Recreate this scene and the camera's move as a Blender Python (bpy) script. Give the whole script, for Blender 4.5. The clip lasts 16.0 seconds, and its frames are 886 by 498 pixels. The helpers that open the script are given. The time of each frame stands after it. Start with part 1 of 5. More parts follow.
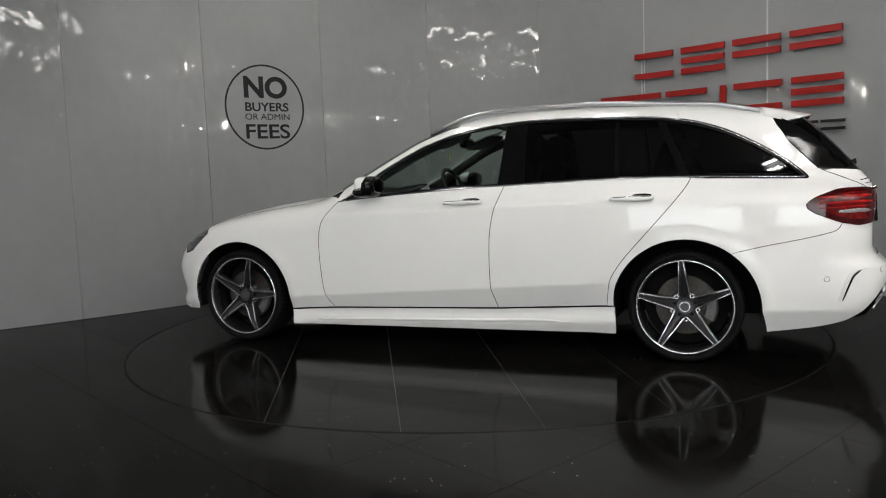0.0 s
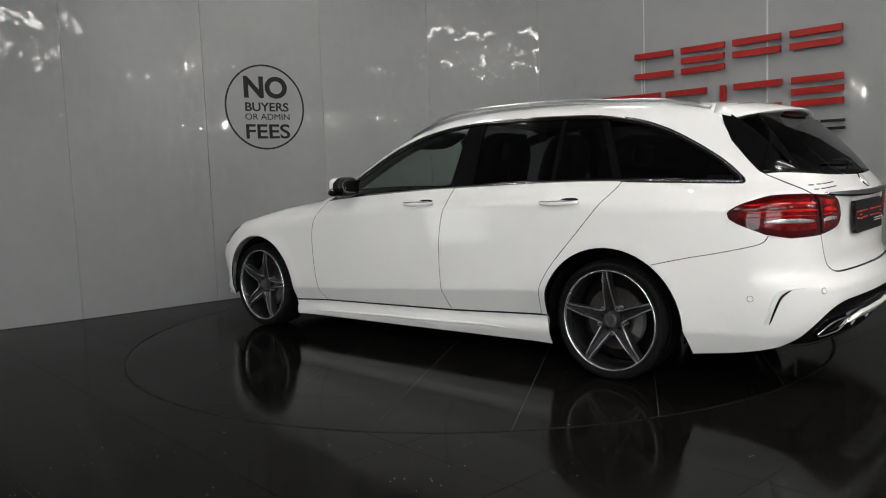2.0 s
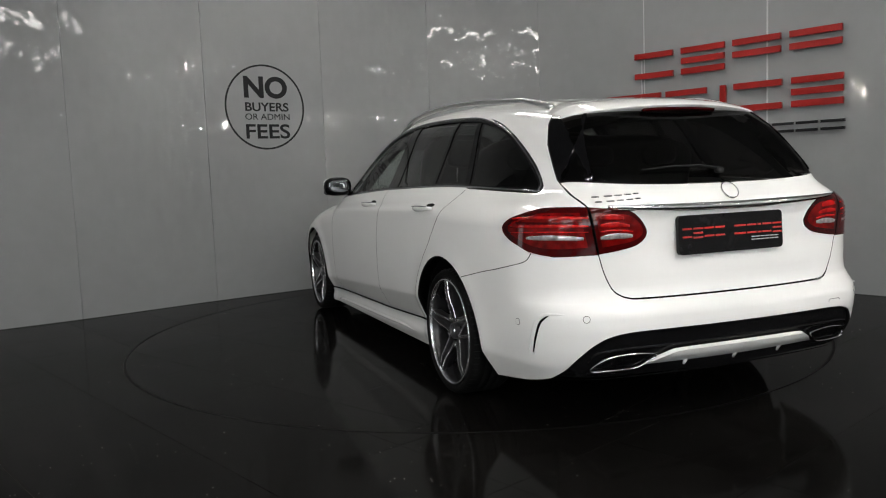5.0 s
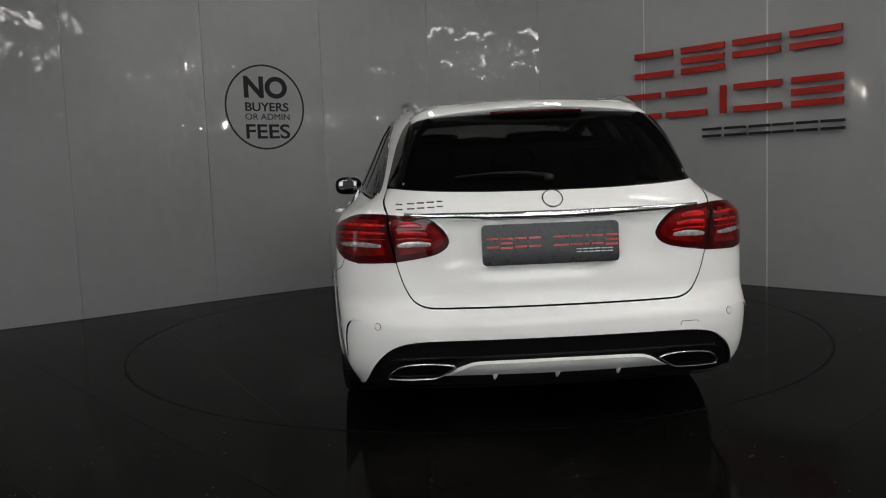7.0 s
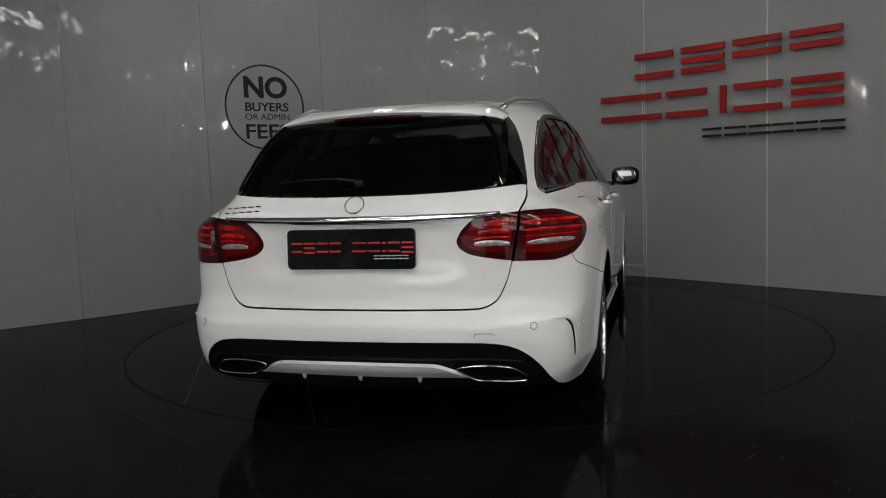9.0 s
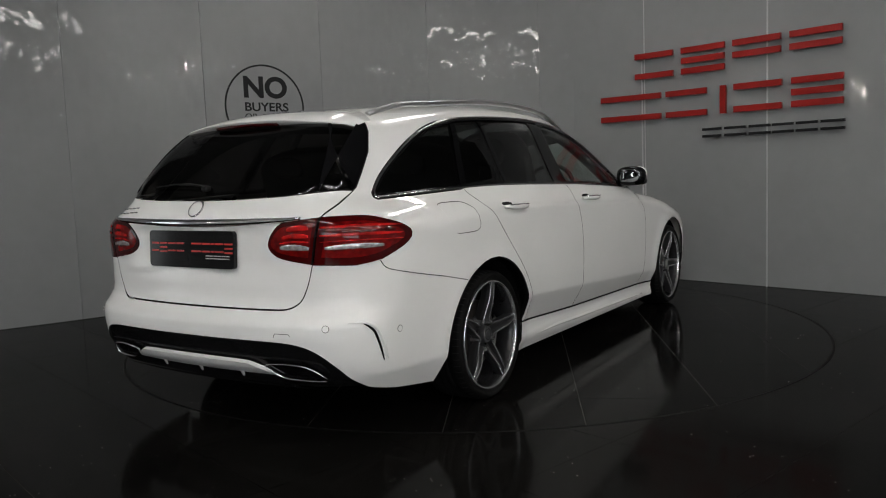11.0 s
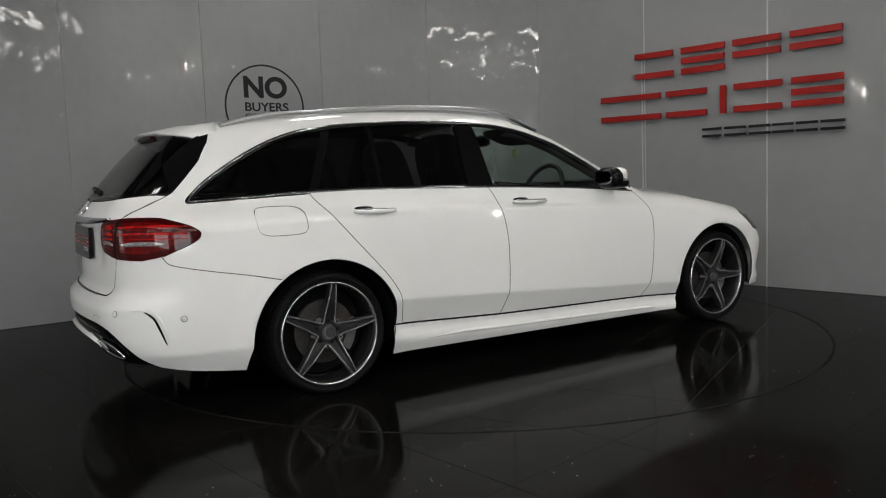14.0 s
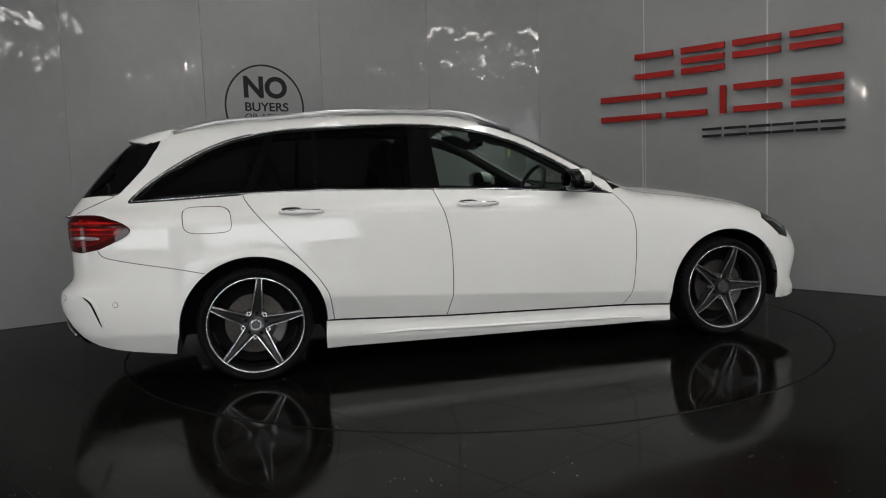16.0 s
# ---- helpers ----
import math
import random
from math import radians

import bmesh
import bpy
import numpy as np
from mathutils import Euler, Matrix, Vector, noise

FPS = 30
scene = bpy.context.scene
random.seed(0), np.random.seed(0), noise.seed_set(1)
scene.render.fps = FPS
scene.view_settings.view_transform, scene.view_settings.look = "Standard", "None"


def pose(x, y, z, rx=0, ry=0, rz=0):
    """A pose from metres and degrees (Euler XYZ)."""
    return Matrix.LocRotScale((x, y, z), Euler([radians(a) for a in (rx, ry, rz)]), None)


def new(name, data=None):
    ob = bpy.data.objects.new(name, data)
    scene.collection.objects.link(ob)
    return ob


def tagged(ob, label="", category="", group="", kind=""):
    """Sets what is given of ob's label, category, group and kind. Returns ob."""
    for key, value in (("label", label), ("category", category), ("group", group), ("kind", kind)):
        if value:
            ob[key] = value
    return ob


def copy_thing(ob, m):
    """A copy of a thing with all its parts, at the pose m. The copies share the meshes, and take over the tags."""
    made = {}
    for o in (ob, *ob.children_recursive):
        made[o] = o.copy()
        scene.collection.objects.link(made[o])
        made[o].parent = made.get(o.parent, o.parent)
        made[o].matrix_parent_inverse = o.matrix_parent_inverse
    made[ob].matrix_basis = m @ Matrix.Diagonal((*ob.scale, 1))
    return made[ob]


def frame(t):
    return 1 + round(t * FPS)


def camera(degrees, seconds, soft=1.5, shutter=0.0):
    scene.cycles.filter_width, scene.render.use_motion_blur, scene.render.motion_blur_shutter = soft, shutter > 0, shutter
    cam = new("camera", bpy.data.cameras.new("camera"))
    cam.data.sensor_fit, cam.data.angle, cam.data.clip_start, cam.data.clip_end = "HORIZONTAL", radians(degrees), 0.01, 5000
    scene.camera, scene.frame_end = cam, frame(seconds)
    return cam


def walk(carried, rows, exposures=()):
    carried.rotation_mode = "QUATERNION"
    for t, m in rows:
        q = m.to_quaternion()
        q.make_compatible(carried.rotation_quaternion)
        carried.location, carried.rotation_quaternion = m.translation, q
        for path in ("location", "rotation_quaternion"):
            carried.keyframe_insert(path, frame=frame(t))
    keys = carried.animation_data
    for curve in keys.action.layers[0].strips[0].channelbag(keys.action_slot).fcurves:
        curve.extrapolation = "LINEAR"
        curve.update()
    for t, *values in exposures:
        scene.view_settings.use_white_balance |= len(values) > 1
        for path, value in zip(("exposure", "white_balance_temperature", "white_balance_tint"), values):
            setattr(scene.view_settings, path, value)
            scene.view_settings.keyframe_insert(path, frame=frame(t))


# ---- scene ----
# The camera stands still on the showroom floor.
cam = camera(58.73, 16.0, soft=1.1)
CAM = pose(0.0, -5.451, 1.079, 90 - 5.564, 0, 1.99) @ pose(0, 0, 0, 0, 0, -2.151)
walk(cam, [(0.0, CAM), (16.0, CAM)], exposures=[(0.0, 0.06), (3.8, 0.18), (5.2, 0.04), (6.5, -0.24), (7.2, -0.58), (9.0, -0.66), (12.0, -0.31), (14.0, -0.20), (16.0, -0.34)])


# The turning of the turntable, in degrees.
def turn(t):
    return 160.315 - 8.9947 * t + 0.0361 * t * (t - 16)


CAR_AT = Vector((-0.0646, -0.1049, 0.0))   # the car's middle on the turntable
TABLE_R = 2.276

# ---- world ----
world = bpy.data.worlds.new("world")
scene.world = world
world.use_nodes = True
world.node_tree.nodes["Background"].inputs[0].default_value = (0.02, 0.02, 0.022, 1)
world.node_tree.nodes["Background"].inputs[1].default_value = 0.2

TUBE = 40.0      # glow of the ceiling tubes
LED = 9.5       # glow of the square ceiling panels
SPOT = 800.0      # glow of the small spot lamps
GLAZING = 5.0    # daylight in the shopfront


# ---- materials ----
def material(name, color, rough=0.5, metal=0.0, grain=0.0, grain_scale=40.0, stain=0.0, stain_scale=2.0,
             bump=0.0, bump_scale=60.0, coat=0.0, coat_rough=0.03, bump_long=1.0, bump_detail=3.0, spec=0.5, emit=0.0, emit_color=None, each=0.0, rough_vary=0.0):
    """A surface with variation at two scales, a little relief, and a shift from piece to piece."""
    m = bpy.data.materials.new(name)
    m.use_nodes = True
    nt = m.node_tree
    n, link = nt.nodes, nt.links.new
    b = n["Principled BSDF"]
    b.inputs["Roughness"].default_value = rough
    b.inputs["Metallic"].default_value = metal
    b.inputs["Coat Weight"].default_value = coat
    b.inputs["Coat Roughness"].default_value = coat_rough
    b.inputs["Specular IOR Level"].default_value = spec
    b.inputs["Base Color"].default_value = (*color, 1)
    if emit:
        b.inputs["Emission Color"].default_value = (*(emit_color or color), 1)
        b.inputs["Emission Strength"].default_value = emit
    tc = n.new("ShaderNodeTexCoord")
    if grain or stain or each:
        value = None
        for amount, scale, detail in ((grain, grain_scale, 4.0), (stain, stain_scale, 6.0)):
            if not amount:
                continue
            t = n.new("ShaderNodeTexNoise")
            t.inputs["Scale"].default_value, t.inputs["Detail"].default_value = scale, detail
            link(tc.outputs["Object"], t.inputs["Vector"])
            r = n.new("ShaderNodeMapRange")
            r.inputs["From Min"].default_value, r.inputs["From Max"].default_value = 0.3, 0.7
            r.inputs["To Min"].default_value, r.inputs["To Max"].default_value = 1 - amount, 1 + amount
            link(t.outputs["Fac"], r.inputs["Value"])
            if value is None:
                value = r.outputs[0]
            else:
                x = n.new("ShaderNodeMath")
                x.operation = "MULTIPLY"
                link(value, x.inputs[0]), link(r.outputs[0], x.inputs[1])
                value = x.outputs[0]
        if each:
            oi = n.new("ShaderNodeObjectInfo")
            r = n.new("ShaderNodeMapRange")
            r.inputs["To Min"].default_value, r.inputs["To Max"].default_value = 1 - each, 1 + each
            link(oi.outputs["Random"], r.inputs["Value"])
            if value is None:
                value = r.outputs[0]
            else:
                x = n.new("ShaderNodeMath")
                x.operation = "MULTIPLY"
                link(value, x.inputs[0]), link(r.outputs[0], x.inputs[1])
                value = x.outputs[0]
        v = n.new("ShaderNodeVectorMath")
        v.operation = "SCALE"
        v.inputs[0].default_value = color
        link(value, v.inputs["Scale"])
        link(v.outputs[0], b.inputs["Base Color"])
    if rough_vary:
        t = n.new("ShaderNodeTexNoise")
        t.inputs["Scale"].default_value, t.inputs["Detail"].default_value = 3.0, 8.0
        link(tc.outputs["Object"], t.inputs["Vector"])
        r = n.new("ShaderNodeMapRange")
        r.inputs["From Min"].default_value, r.inputs["From Max"].default_value = 0.35, 0.7
        r.inputs["To Min"].default_value, r.inputs["To Max"].default_value = rough, rough + rough_vary
        link(t.outputs["Fac"], r.inputs["Value"])
        link(r.outputs[0], b.inputs["Roughness"])
    if bump:
        t = n.new("ShaderNodeTexNoise")
        t.inputs["Scale"].default_value, t.inputs["Detail"].default_value = bump_scale, bump_detail
        mp = n.new("ShaderNodeMapping")
        mp.inputs["Scale"].default_value = (1.0, 1.0, bump_long)
        link(tc.outputs["Object"], mp.inputs["Vector"])
        link(mp.outputs[0], t.inputs["Vector"])
        bp = n.new("ShaderNodeBump")
        bp.inputs["Strength"].default_value, bp.inputs["Distance"].default_value = 1.0, bump
        link(t.outputs["Fac"], bp.inputs["Height"])
        link(bp.outputs[0], b.inputs["Normal"]), link(bp.outputs[0], b.inputs["Coat Normal"])
    return m


def glass(name, color, rough=0.0):
    """A tinted pane: a mirror film over a clear, coloured way through."""
    m = bpy.data.materials.new(name)
    m.use_nodes = True
    nt = m.node_tree
    n, link = nt.nodes, nt.links.new
    n.remove(n["Principled BSDF"])
    tr, gl, mix, lw = (n.new("ShaderNodeBsdfTransparent"), n.new("ShaderNodeBsdfGlossy"),
                       n.new("ShaderNodeMixShader"), n.new("ShaderNodeLayerWeight"))
    tr.inputs[0].default_value = (*color, 1)
    gl.inputs["Roughness"].default_value = rough
    lw.inputs["Blend"].default_value = 0.5
    pw, ml = n.new("ShaderNodeMath"), n.new("ShaderNodeMath")
    pw.operation, pw.inputs[1].default_value = "POWER", 4.5
    ml.operation, ml.inputs[1].default_value, ml.inputs[2].default_value = "MULTIPLY_ADD", 0.85, 0.042
    link(lw.outputs["Facing"], pw.inputs[0]), link(pw.outputs[0], ml.inputs[0])
    link(ml.outputs[0], mix.inputs[0]), link(tr.outputs[0], mix.inputs[1]), link(gl.outputs[0], mix.inputs[2])
    link(mix.outputs[0], n["Material Output"].inputs["Surface"])
    return m


def dusty_floor(name, color, rough):
    """Polished black stone with cloudy veins, smears and white specks of dust."""
    m = material(name, color, rough=rough, grain=0.25, grain_scale=25, stain=0.35, stain_scale=1.3, each=0.12, rough_vary=0.08, spec=0.026)
    nt = m.node_tree
    n, link = nt.nodes, nt.links.new
    b = n["Principled BSDF"]
    tc = n.new("ShaderNodeTexCoord")
    vo = n.new("ShaderNodeTexVoronoi")
    vo.inputs["Scale"].default_value = 26.0
    link(tc.outputs["Object"], vo.inputs["Vector"])
    lt = n.new("ShaderNodeMath")
    lt.operation, lt.inputs[1].default_value = "LESS_THAN", 0.065
    link(vo.outputs["Distance"], lt.inputs[0])
    no = n.new("ShaderNodeTexNoise")
    no.inputs["Scale"].default_value = 2.2
    link(tc.outputs["Object"], no.inputs["Vector"])
    gt = n.new("ShaderNodeMath")
    gt.operation, gt.inputs[1].default_value = "GREATER_THAN", 0.545
    link(no.outputs["Fac"], gt.inputs[0])
    both = n.new("ShaderNodeMath")
    both.operation = "MULTIPLY"
    link(lt.outputs[0], both.inputs[0]), link(gt.outputs[0], both.inputs[1])
    mx = n.new("ShaderNodeMix")
    mx.data_type = "RGBA"
    old = b.inputs["Base Color"].links[0].from_socket
    link(both.outputs[0], mx.inputs["Factor"])
    link(old, mx.inputs["A"])
    mx.inputs["B"].default_value = (0.45, 0.44, 0.42, 1)
    link(mx.outputs["Result"], b.inputs["Base Color"])
    return m


PANEL = material("wall_panel", (0.218, 0.222, 0.224), rough=0.5, grain=0.02, grain_scale=9, stain=0.05, stain_scale=0.8,
                 bump=0.0026, bump_scale=10.5, bump_long=0.5, bump_detail=0.6, coat=0.30, coat_rough=0.006, each=0.012, spec=0.1)
TRIM = material("panel_trim", (0.34, 0.34, 0.338), rough=0.4, grain=0.05, stain=0.05)
DARK_GAP = material("dark_gap", (0.05, 0.05, 0.05), rough=0.7, grain=0.2)
TILE = dusty_floor("floor_tile", (0.0052, 0.0049, 0.0046), 0.07)
GROUT = material("grout", (0.10, 0.097, 0.09), rough=0.6, grain=0.3)
STEEL = material("rim_steel", (0.004, 0.004, 0.004), rough=0.7, grain=0.2, spec=0.1)
ROOM_PAINT = material("room_paint", (0.32, 0.32, 0.325), rough=0.6, grain=0.04, stain=0.08)
CEILING = material("ceiling_paint", (0.28, 0.28, 0.28), rough=0.8, grain=0.05, stain=0.06)
LED_GLOW = material("panel_glow", (1, 1, 1), emit=LED, emit_color=(1.0, 0.965, 0.915))
GLOW = material("tube_glow", (1, 1, 1), emit=TUBE, emit_color=(1.0, 0.968, 0.925))
SPOT_GLOW = material("spot_glow", (1, 1, 1), emit=SPOT, emit_color=(1.0, 0.97, 0.92))
SIDE_GLOW = material("dull_daylight", (1, 1, 1), emit=1.9, emit_color=(0.94, 0.97, 1.0))
WINDOW_GLOW = material("daylight", (1, 1, 1), emit=GLAZING, emit_color=(0.92, 0.97, 1.0))
HOUSING = material("lamp_housing", (0.7, 0.7, 0.7), rough=0.4, grain=0.03)
RED = material("red_acrylic", (0.24, 0.009, 0.007), rough=0.4, spec=0.25, grain=0.05, stain=0.05)
BLACK_SIGN = material("black_acrylic", (0.010, 0.010, 0.011), rough=0.5, spec=0.15, grain=0.1)


# ---- mesh helpers ----
def mesh_object(name, bm, mat, parent=None, smooth=False):
    me = bpy.data.meshes.new(name)
    bm.to_mesh(me)
    bm.free()
    if mat:
        me.materials.append(mat)
    if smooth:
        me.polygons.foreach_set("use_smooth", [True] * len(me.polygons))
    ob = new(name, me)
    ob.parent = parent
    return ob


def part(name, bm, mat, parent, label="", smooth=False):
    """One mesh under a thing or a part."""
    ob = mesh_object(name, bm, mat, parent, smooth)
    return tagged(ob, label) if label else ob


def box(bm, x0, x1, y0, y1, z0, z1, bevel=0.0):
    r = bmesh.ops.create_cube(bm, size=1.0)
    v = r["verts"]
    bmesh.ops.scale(bm, vec=(x1 - x0, y1 - y0, z1 - z0), verts=v)
    bmesh.ops.translate(bm, vec=((x0 + x1) / 2, (y0 + y1) / 2, (z0 + z1) / 2), verts=v)
    if bevel:
        e = list({e for w in v for e in w.link_edges})
        bmesh.ops.bevel(bm, geom=e, offset=bevel, segments=2, affect="EDGES", profile=0.5)
    return bm


def box_bm(*a, **k):
    return box(bmesh.new(), *a, **k)


def prism(bm, outline, z0, z1):
    """An upright prism over a plan outline."""
    lo = [bm.verts.new((x, y, z0)) for x, y in outline]
    hi = [bm.verts.new((x, y, z1)) for x, y in outline]
    n = len(outline)
    bm.faces.new(hi), bm.faces.new(lo[::-1])
    for i in range(n):
        bm.faces.new((lo[i], lo[(i + 1) % n], hi[(i + 1) % n], hi[i]))
    return bm


# ---- the curved wall ----
KNOTS = [Vector(p) for p in ((-4.9, -0.55), (-4.03, 0.10), (-3.154, 0.75), (-2.288, 1.504), (-1.371, 2.198), (-0.368, 2.719),
                             (0.768, 2.76), (1.691, 2.126), (2.524, 1.306), (3.33, 0.48), (4.1, -0.36))]
WALL_TOP = 3.7


def spline(i, f):
    p0, p1, p2, p3 = KNOTS[i - 1], KNOTS[i], KNOTS[i + 1], KNOTS[i + 2]
    return 0.5 * (2 * p1 + (p2 - p0) * f + (2 * p0 - 5 * p1 + 4 * p2 - p3) * f * f + (3 * p1 - p0 - 3 * p2 + p3) * f ** 3)


WALL = [spline(i, k / 12) for i in range(1, len(KNOTS) - 2) for k in range(12)] + [KNOTS[-2]]
RUN = [0.0]
for a, b in zip(WALL, WALL[1:]):
    RUN.append(RUN[-1] + (b - a).length)


def on_wall(u, z, out=0.0):
    """The point u metres along the wall, z high and out metres in front of it, and the wall's angle there."""
    i = max(k for k in range(len(RUN) - 1) if RUN[k] <= max(u, 0))
    f = (u - RUN[i]) / (RUN[i + 1] - RUN[i])
    d = (WALL[i + 1] - WALL[i]).normalized()
    p = WALL[i] + (WALL[i + 1] - WALL[i]) * f + Vector((d.y, -d.x)) * out
    return Vector((p.x, p.y, z)), math.atan2(d.y, d.x)


def ribbon(bm, u0, u1, z0, z1, out0, out1, steps):
    """A strip that follows the wall, from out0 to out1 in front of it."""
    rings = []
    for k in range(steps + 1):
        u = u0 + (u1 - u0) * k / steps
        rings.append([bm.verts.new(on_wall(u, z, o)[0]) for z, o in ((z0, out0), (z0, out1), (z1, out1), (z1, out0))])
    for a, b in zip(rings, rings[1:]):
        for j in range(4):
            bm.faces.new((a[j], b[j], b[(j + 1) % 4], a[(j + 1) % 4]))
    bm.faces.new(rings[0]), bm.faces.new(rings[-1][::-1])
    bmesh.ops.recalc_face_normals(bm, faces=bm.faces)
    return bm


SEAMS = [RUN[12 * i] for i in range(len(KNOTS) - 2)]


def build_wall():
    wall = mesh_object("wall_back", ribbon(bmesh.new(), 0.0, RUN[-1], 0.0, WALL_TOP, -0.12, -0.014, 96), ROOM_PAINT)
    tagged(wall, "curved showroom wall of glossy light grey panels", "wall", kind="structure")
    for a, b in zip(SEAMS, SEAMS[1:]):
        bm = ribbon(bmesh.new(), a + 0.0014, b - 0.0014, 0.005, WALL_TOP, -0.012, 0.0, 12)
        p = part("panel", bm, PANEL, wall)
        me = p.data
        me.polygons.foreach_set("use_smooth", [True] * len(me.polygons))
        me.set_sharp_from_angle(angle=radians(40))
    for i, w in ((6, 0.005), (7, 0.0065)):
        part("joint_strip", ribbon(bmesh.new(), SEAMS[i] - w, SEAMS[i] + w, 0.0, WALL_TOP, -0.004, 0.004, 1), TRIM, wall)
    # no real skirting: a dark strip stands in for the shadow under the panels
    foot_shadow = mesh_object("baseboard", ribbon(bmesh.new(), 0.0, RUN[-1], 0.0, 0.005, -0.012, 0.001, 96), DARK_GAP)
    tagged(foot_shadow, "thin dark strip in place of the shadow line under the wall panels", "baseboard", kind="structure")
    hatch = tagged(new("wall_hatch"), "flush grey service hatch set in the panelled wall", "hatch")
    part("leaf", ribbon(bmesh.new(), 5.93, 6.772, 0.118, 2.05, 0.0, 0.006, 8), PANEL, hatch)
    part("edge_strip", ribbon(bmesh.new(), 6.772, 6.784, 0.110, 2.05, 0.0, 0.010, 1), TRIM, hatch)
    part("bottom_strip", ribbon(bmesh.new(), 5.93, 6.772, 0.106, 0.118, 0.0, 0.010, 8), TRIM, hatch)


# ---- floor and turntable ----
def arc(a, b, r):
    d = (b - a + math.pi) % (2 * math.pi) - math.pi
    n = max(2, int(abs(d) / 0.02))
    return [(r * math.cos(a + d * k / n), r * math.sin(a + d * k / n)) for k in range(n + 1)]


def cut_tile(corners, r, keep_inside):
    """The part of a square tile inside or outside a circle round the origin."""
    pts = []
    for (x0, y0), (x1, y1) in zip(corners, corners[1:] + corners[:1]):
        pts += [(x0 + (x1 - x0) * k / 60, y0 + (y1 - y0) * k / 60) for k in range(60)]
    ok = [(math.hypot(*p) < r) == keep_inside for p in pts]
    if all(ok):
        return corners
    if not any(ok):
        return None
    n = len(pts)
    start = next(i for i in range(n) if ok[i] and not ok[i - 1])
    out, lost = [], []
    for k in range(n):
        p = pts[(start + k) % n]
        if ok[(start + k) % n]:
            if lost:
                out += arc(math.atan2(lost[0][1], lost[0][0]), math.atan2(lost[-1][1], lost[-1][0]), r)
                lost = []
            out.append(p)
        else:
            lost.append(p)
    if lost:
        out += arc(math.atan2(lost[0][1], lost[0][0]), math.atan2(lost[-1][1], lost[-1][0]), r)
    slim = [p for i, p in enumerate(out) if i == 0 or math.dist(p, out[i - 1]) > 1e-4]
    keep = []
    for i, p in enumerate(slim):
        a, b = slim[i - 1], slim[(i + 1) % len(slim)]
        if abs((p[0] - a[0]) * (b[1] - p[1]) - (p[1] - a[1]) * (b[0] - p[0])) > 1e-7:
            keep.append(p)
    return keep if len(keep) > 2 else None


def tile_squares(origin, angle, reach, size=0.6, gap=0.0011):
    ca, sa = math.cos(angle), math.sin(angle)
    h = size / 2 - gap
    for i in range(-14, 15):
        for j in range(-14, 15):
            cx, cy = (i + 0.5) * size, (j + 0.5) * size
            c = [(origin[0] + (cx + a) * ca - (cy + b) * sa, origin[1] + (cx + a) * sa + (cy + b) * ca)
                 for a, b in ((-h, -h), (h, -h), (h, h), (-h, h))]
            if min(math.hypot(x, y) for x, y in c) < reach:
                yield c


def build_floor():
    bm = bmesh.new()
    prism(bm, [(-6.45, -12), (6.45, -12), (6.45, 5), (-6.45, 5)], -0.2, -0.0018)
    floor = tagged(mesh_object("floor", bm, GROUT), "polished black stone tile floor with specks of dust", "floor", kind="structure")
    far = bmesh.new()
    for c in tile_squares((0.109, -2.835), math.radians(44), 14.0):
        mx, my = sum(p[0] for p in c) / 4, sum(p[1] for p in c) / 4
        if not (-6.1 < mx < 6.1 and -11.6 < my < 4.6):
            continue
        near = math.hypot(mx, my + 0.9) < 4.6
        o = cut_tile(c, TABLE_R + 0.004, False)
        if not o:
            continue
        if near:
            part("tile", prism(bmesh.new(), o, -0.011, 0.0), TILE, floor)
        else:
            prism(far, o, -0.011, 0.0)
    tagged(part("tile_field", far, TILE, floor), kind="stuff")


def build_table():
    table = tagged(new("turntable"), "round black tiled turntable flush with the floor", "turntable")
    part("disc", prism(bmesh.new(), arc(0, math.pi * 0.9999, TABLE_R - 0.018)[:-1] + arc(math.pi, -0.0001, TABLE_R - 0.018)[:-1], -0.18, -0.0012), GROUT, table)
    for c in tile_squares((0.0, 0.0), math.radians(TABLE_TILE_ANGLE), TABLE_R):
        o = cut_tile(c, TABLE_R - 0.013, True)
        if o:
            part("tile", prism(bmesh.new(), o, -0.0116, 0.0), TILE, table)
    bm = bmesh.new()
    n = 180
    rings = [[bm.verts.new((r * math.cos(2 * math.pi * k / n), r * math.sin(2 * math.pi * k / n), z)) for k in range(n)]
             for r, z in ((TABLE_R - 0.0135, -0.010), (TABLE_R - 0.0125, -0.0006), (TABLE_R + 0.0030, -0.0006), (TABLE_R + 0.0036, -0.010))]
    for a, b in zip(rings, rings[1:]):
        for k in range(n):
            bm.faces.new((a[k], a[(k + 1) % n], b[(k + 1) % n], b[k]))
    part("edge_ring", bm, STEEL, table, "dark edge ring", smooth=True)
    return table


TABLE_TILE_ANGLE = 27.0


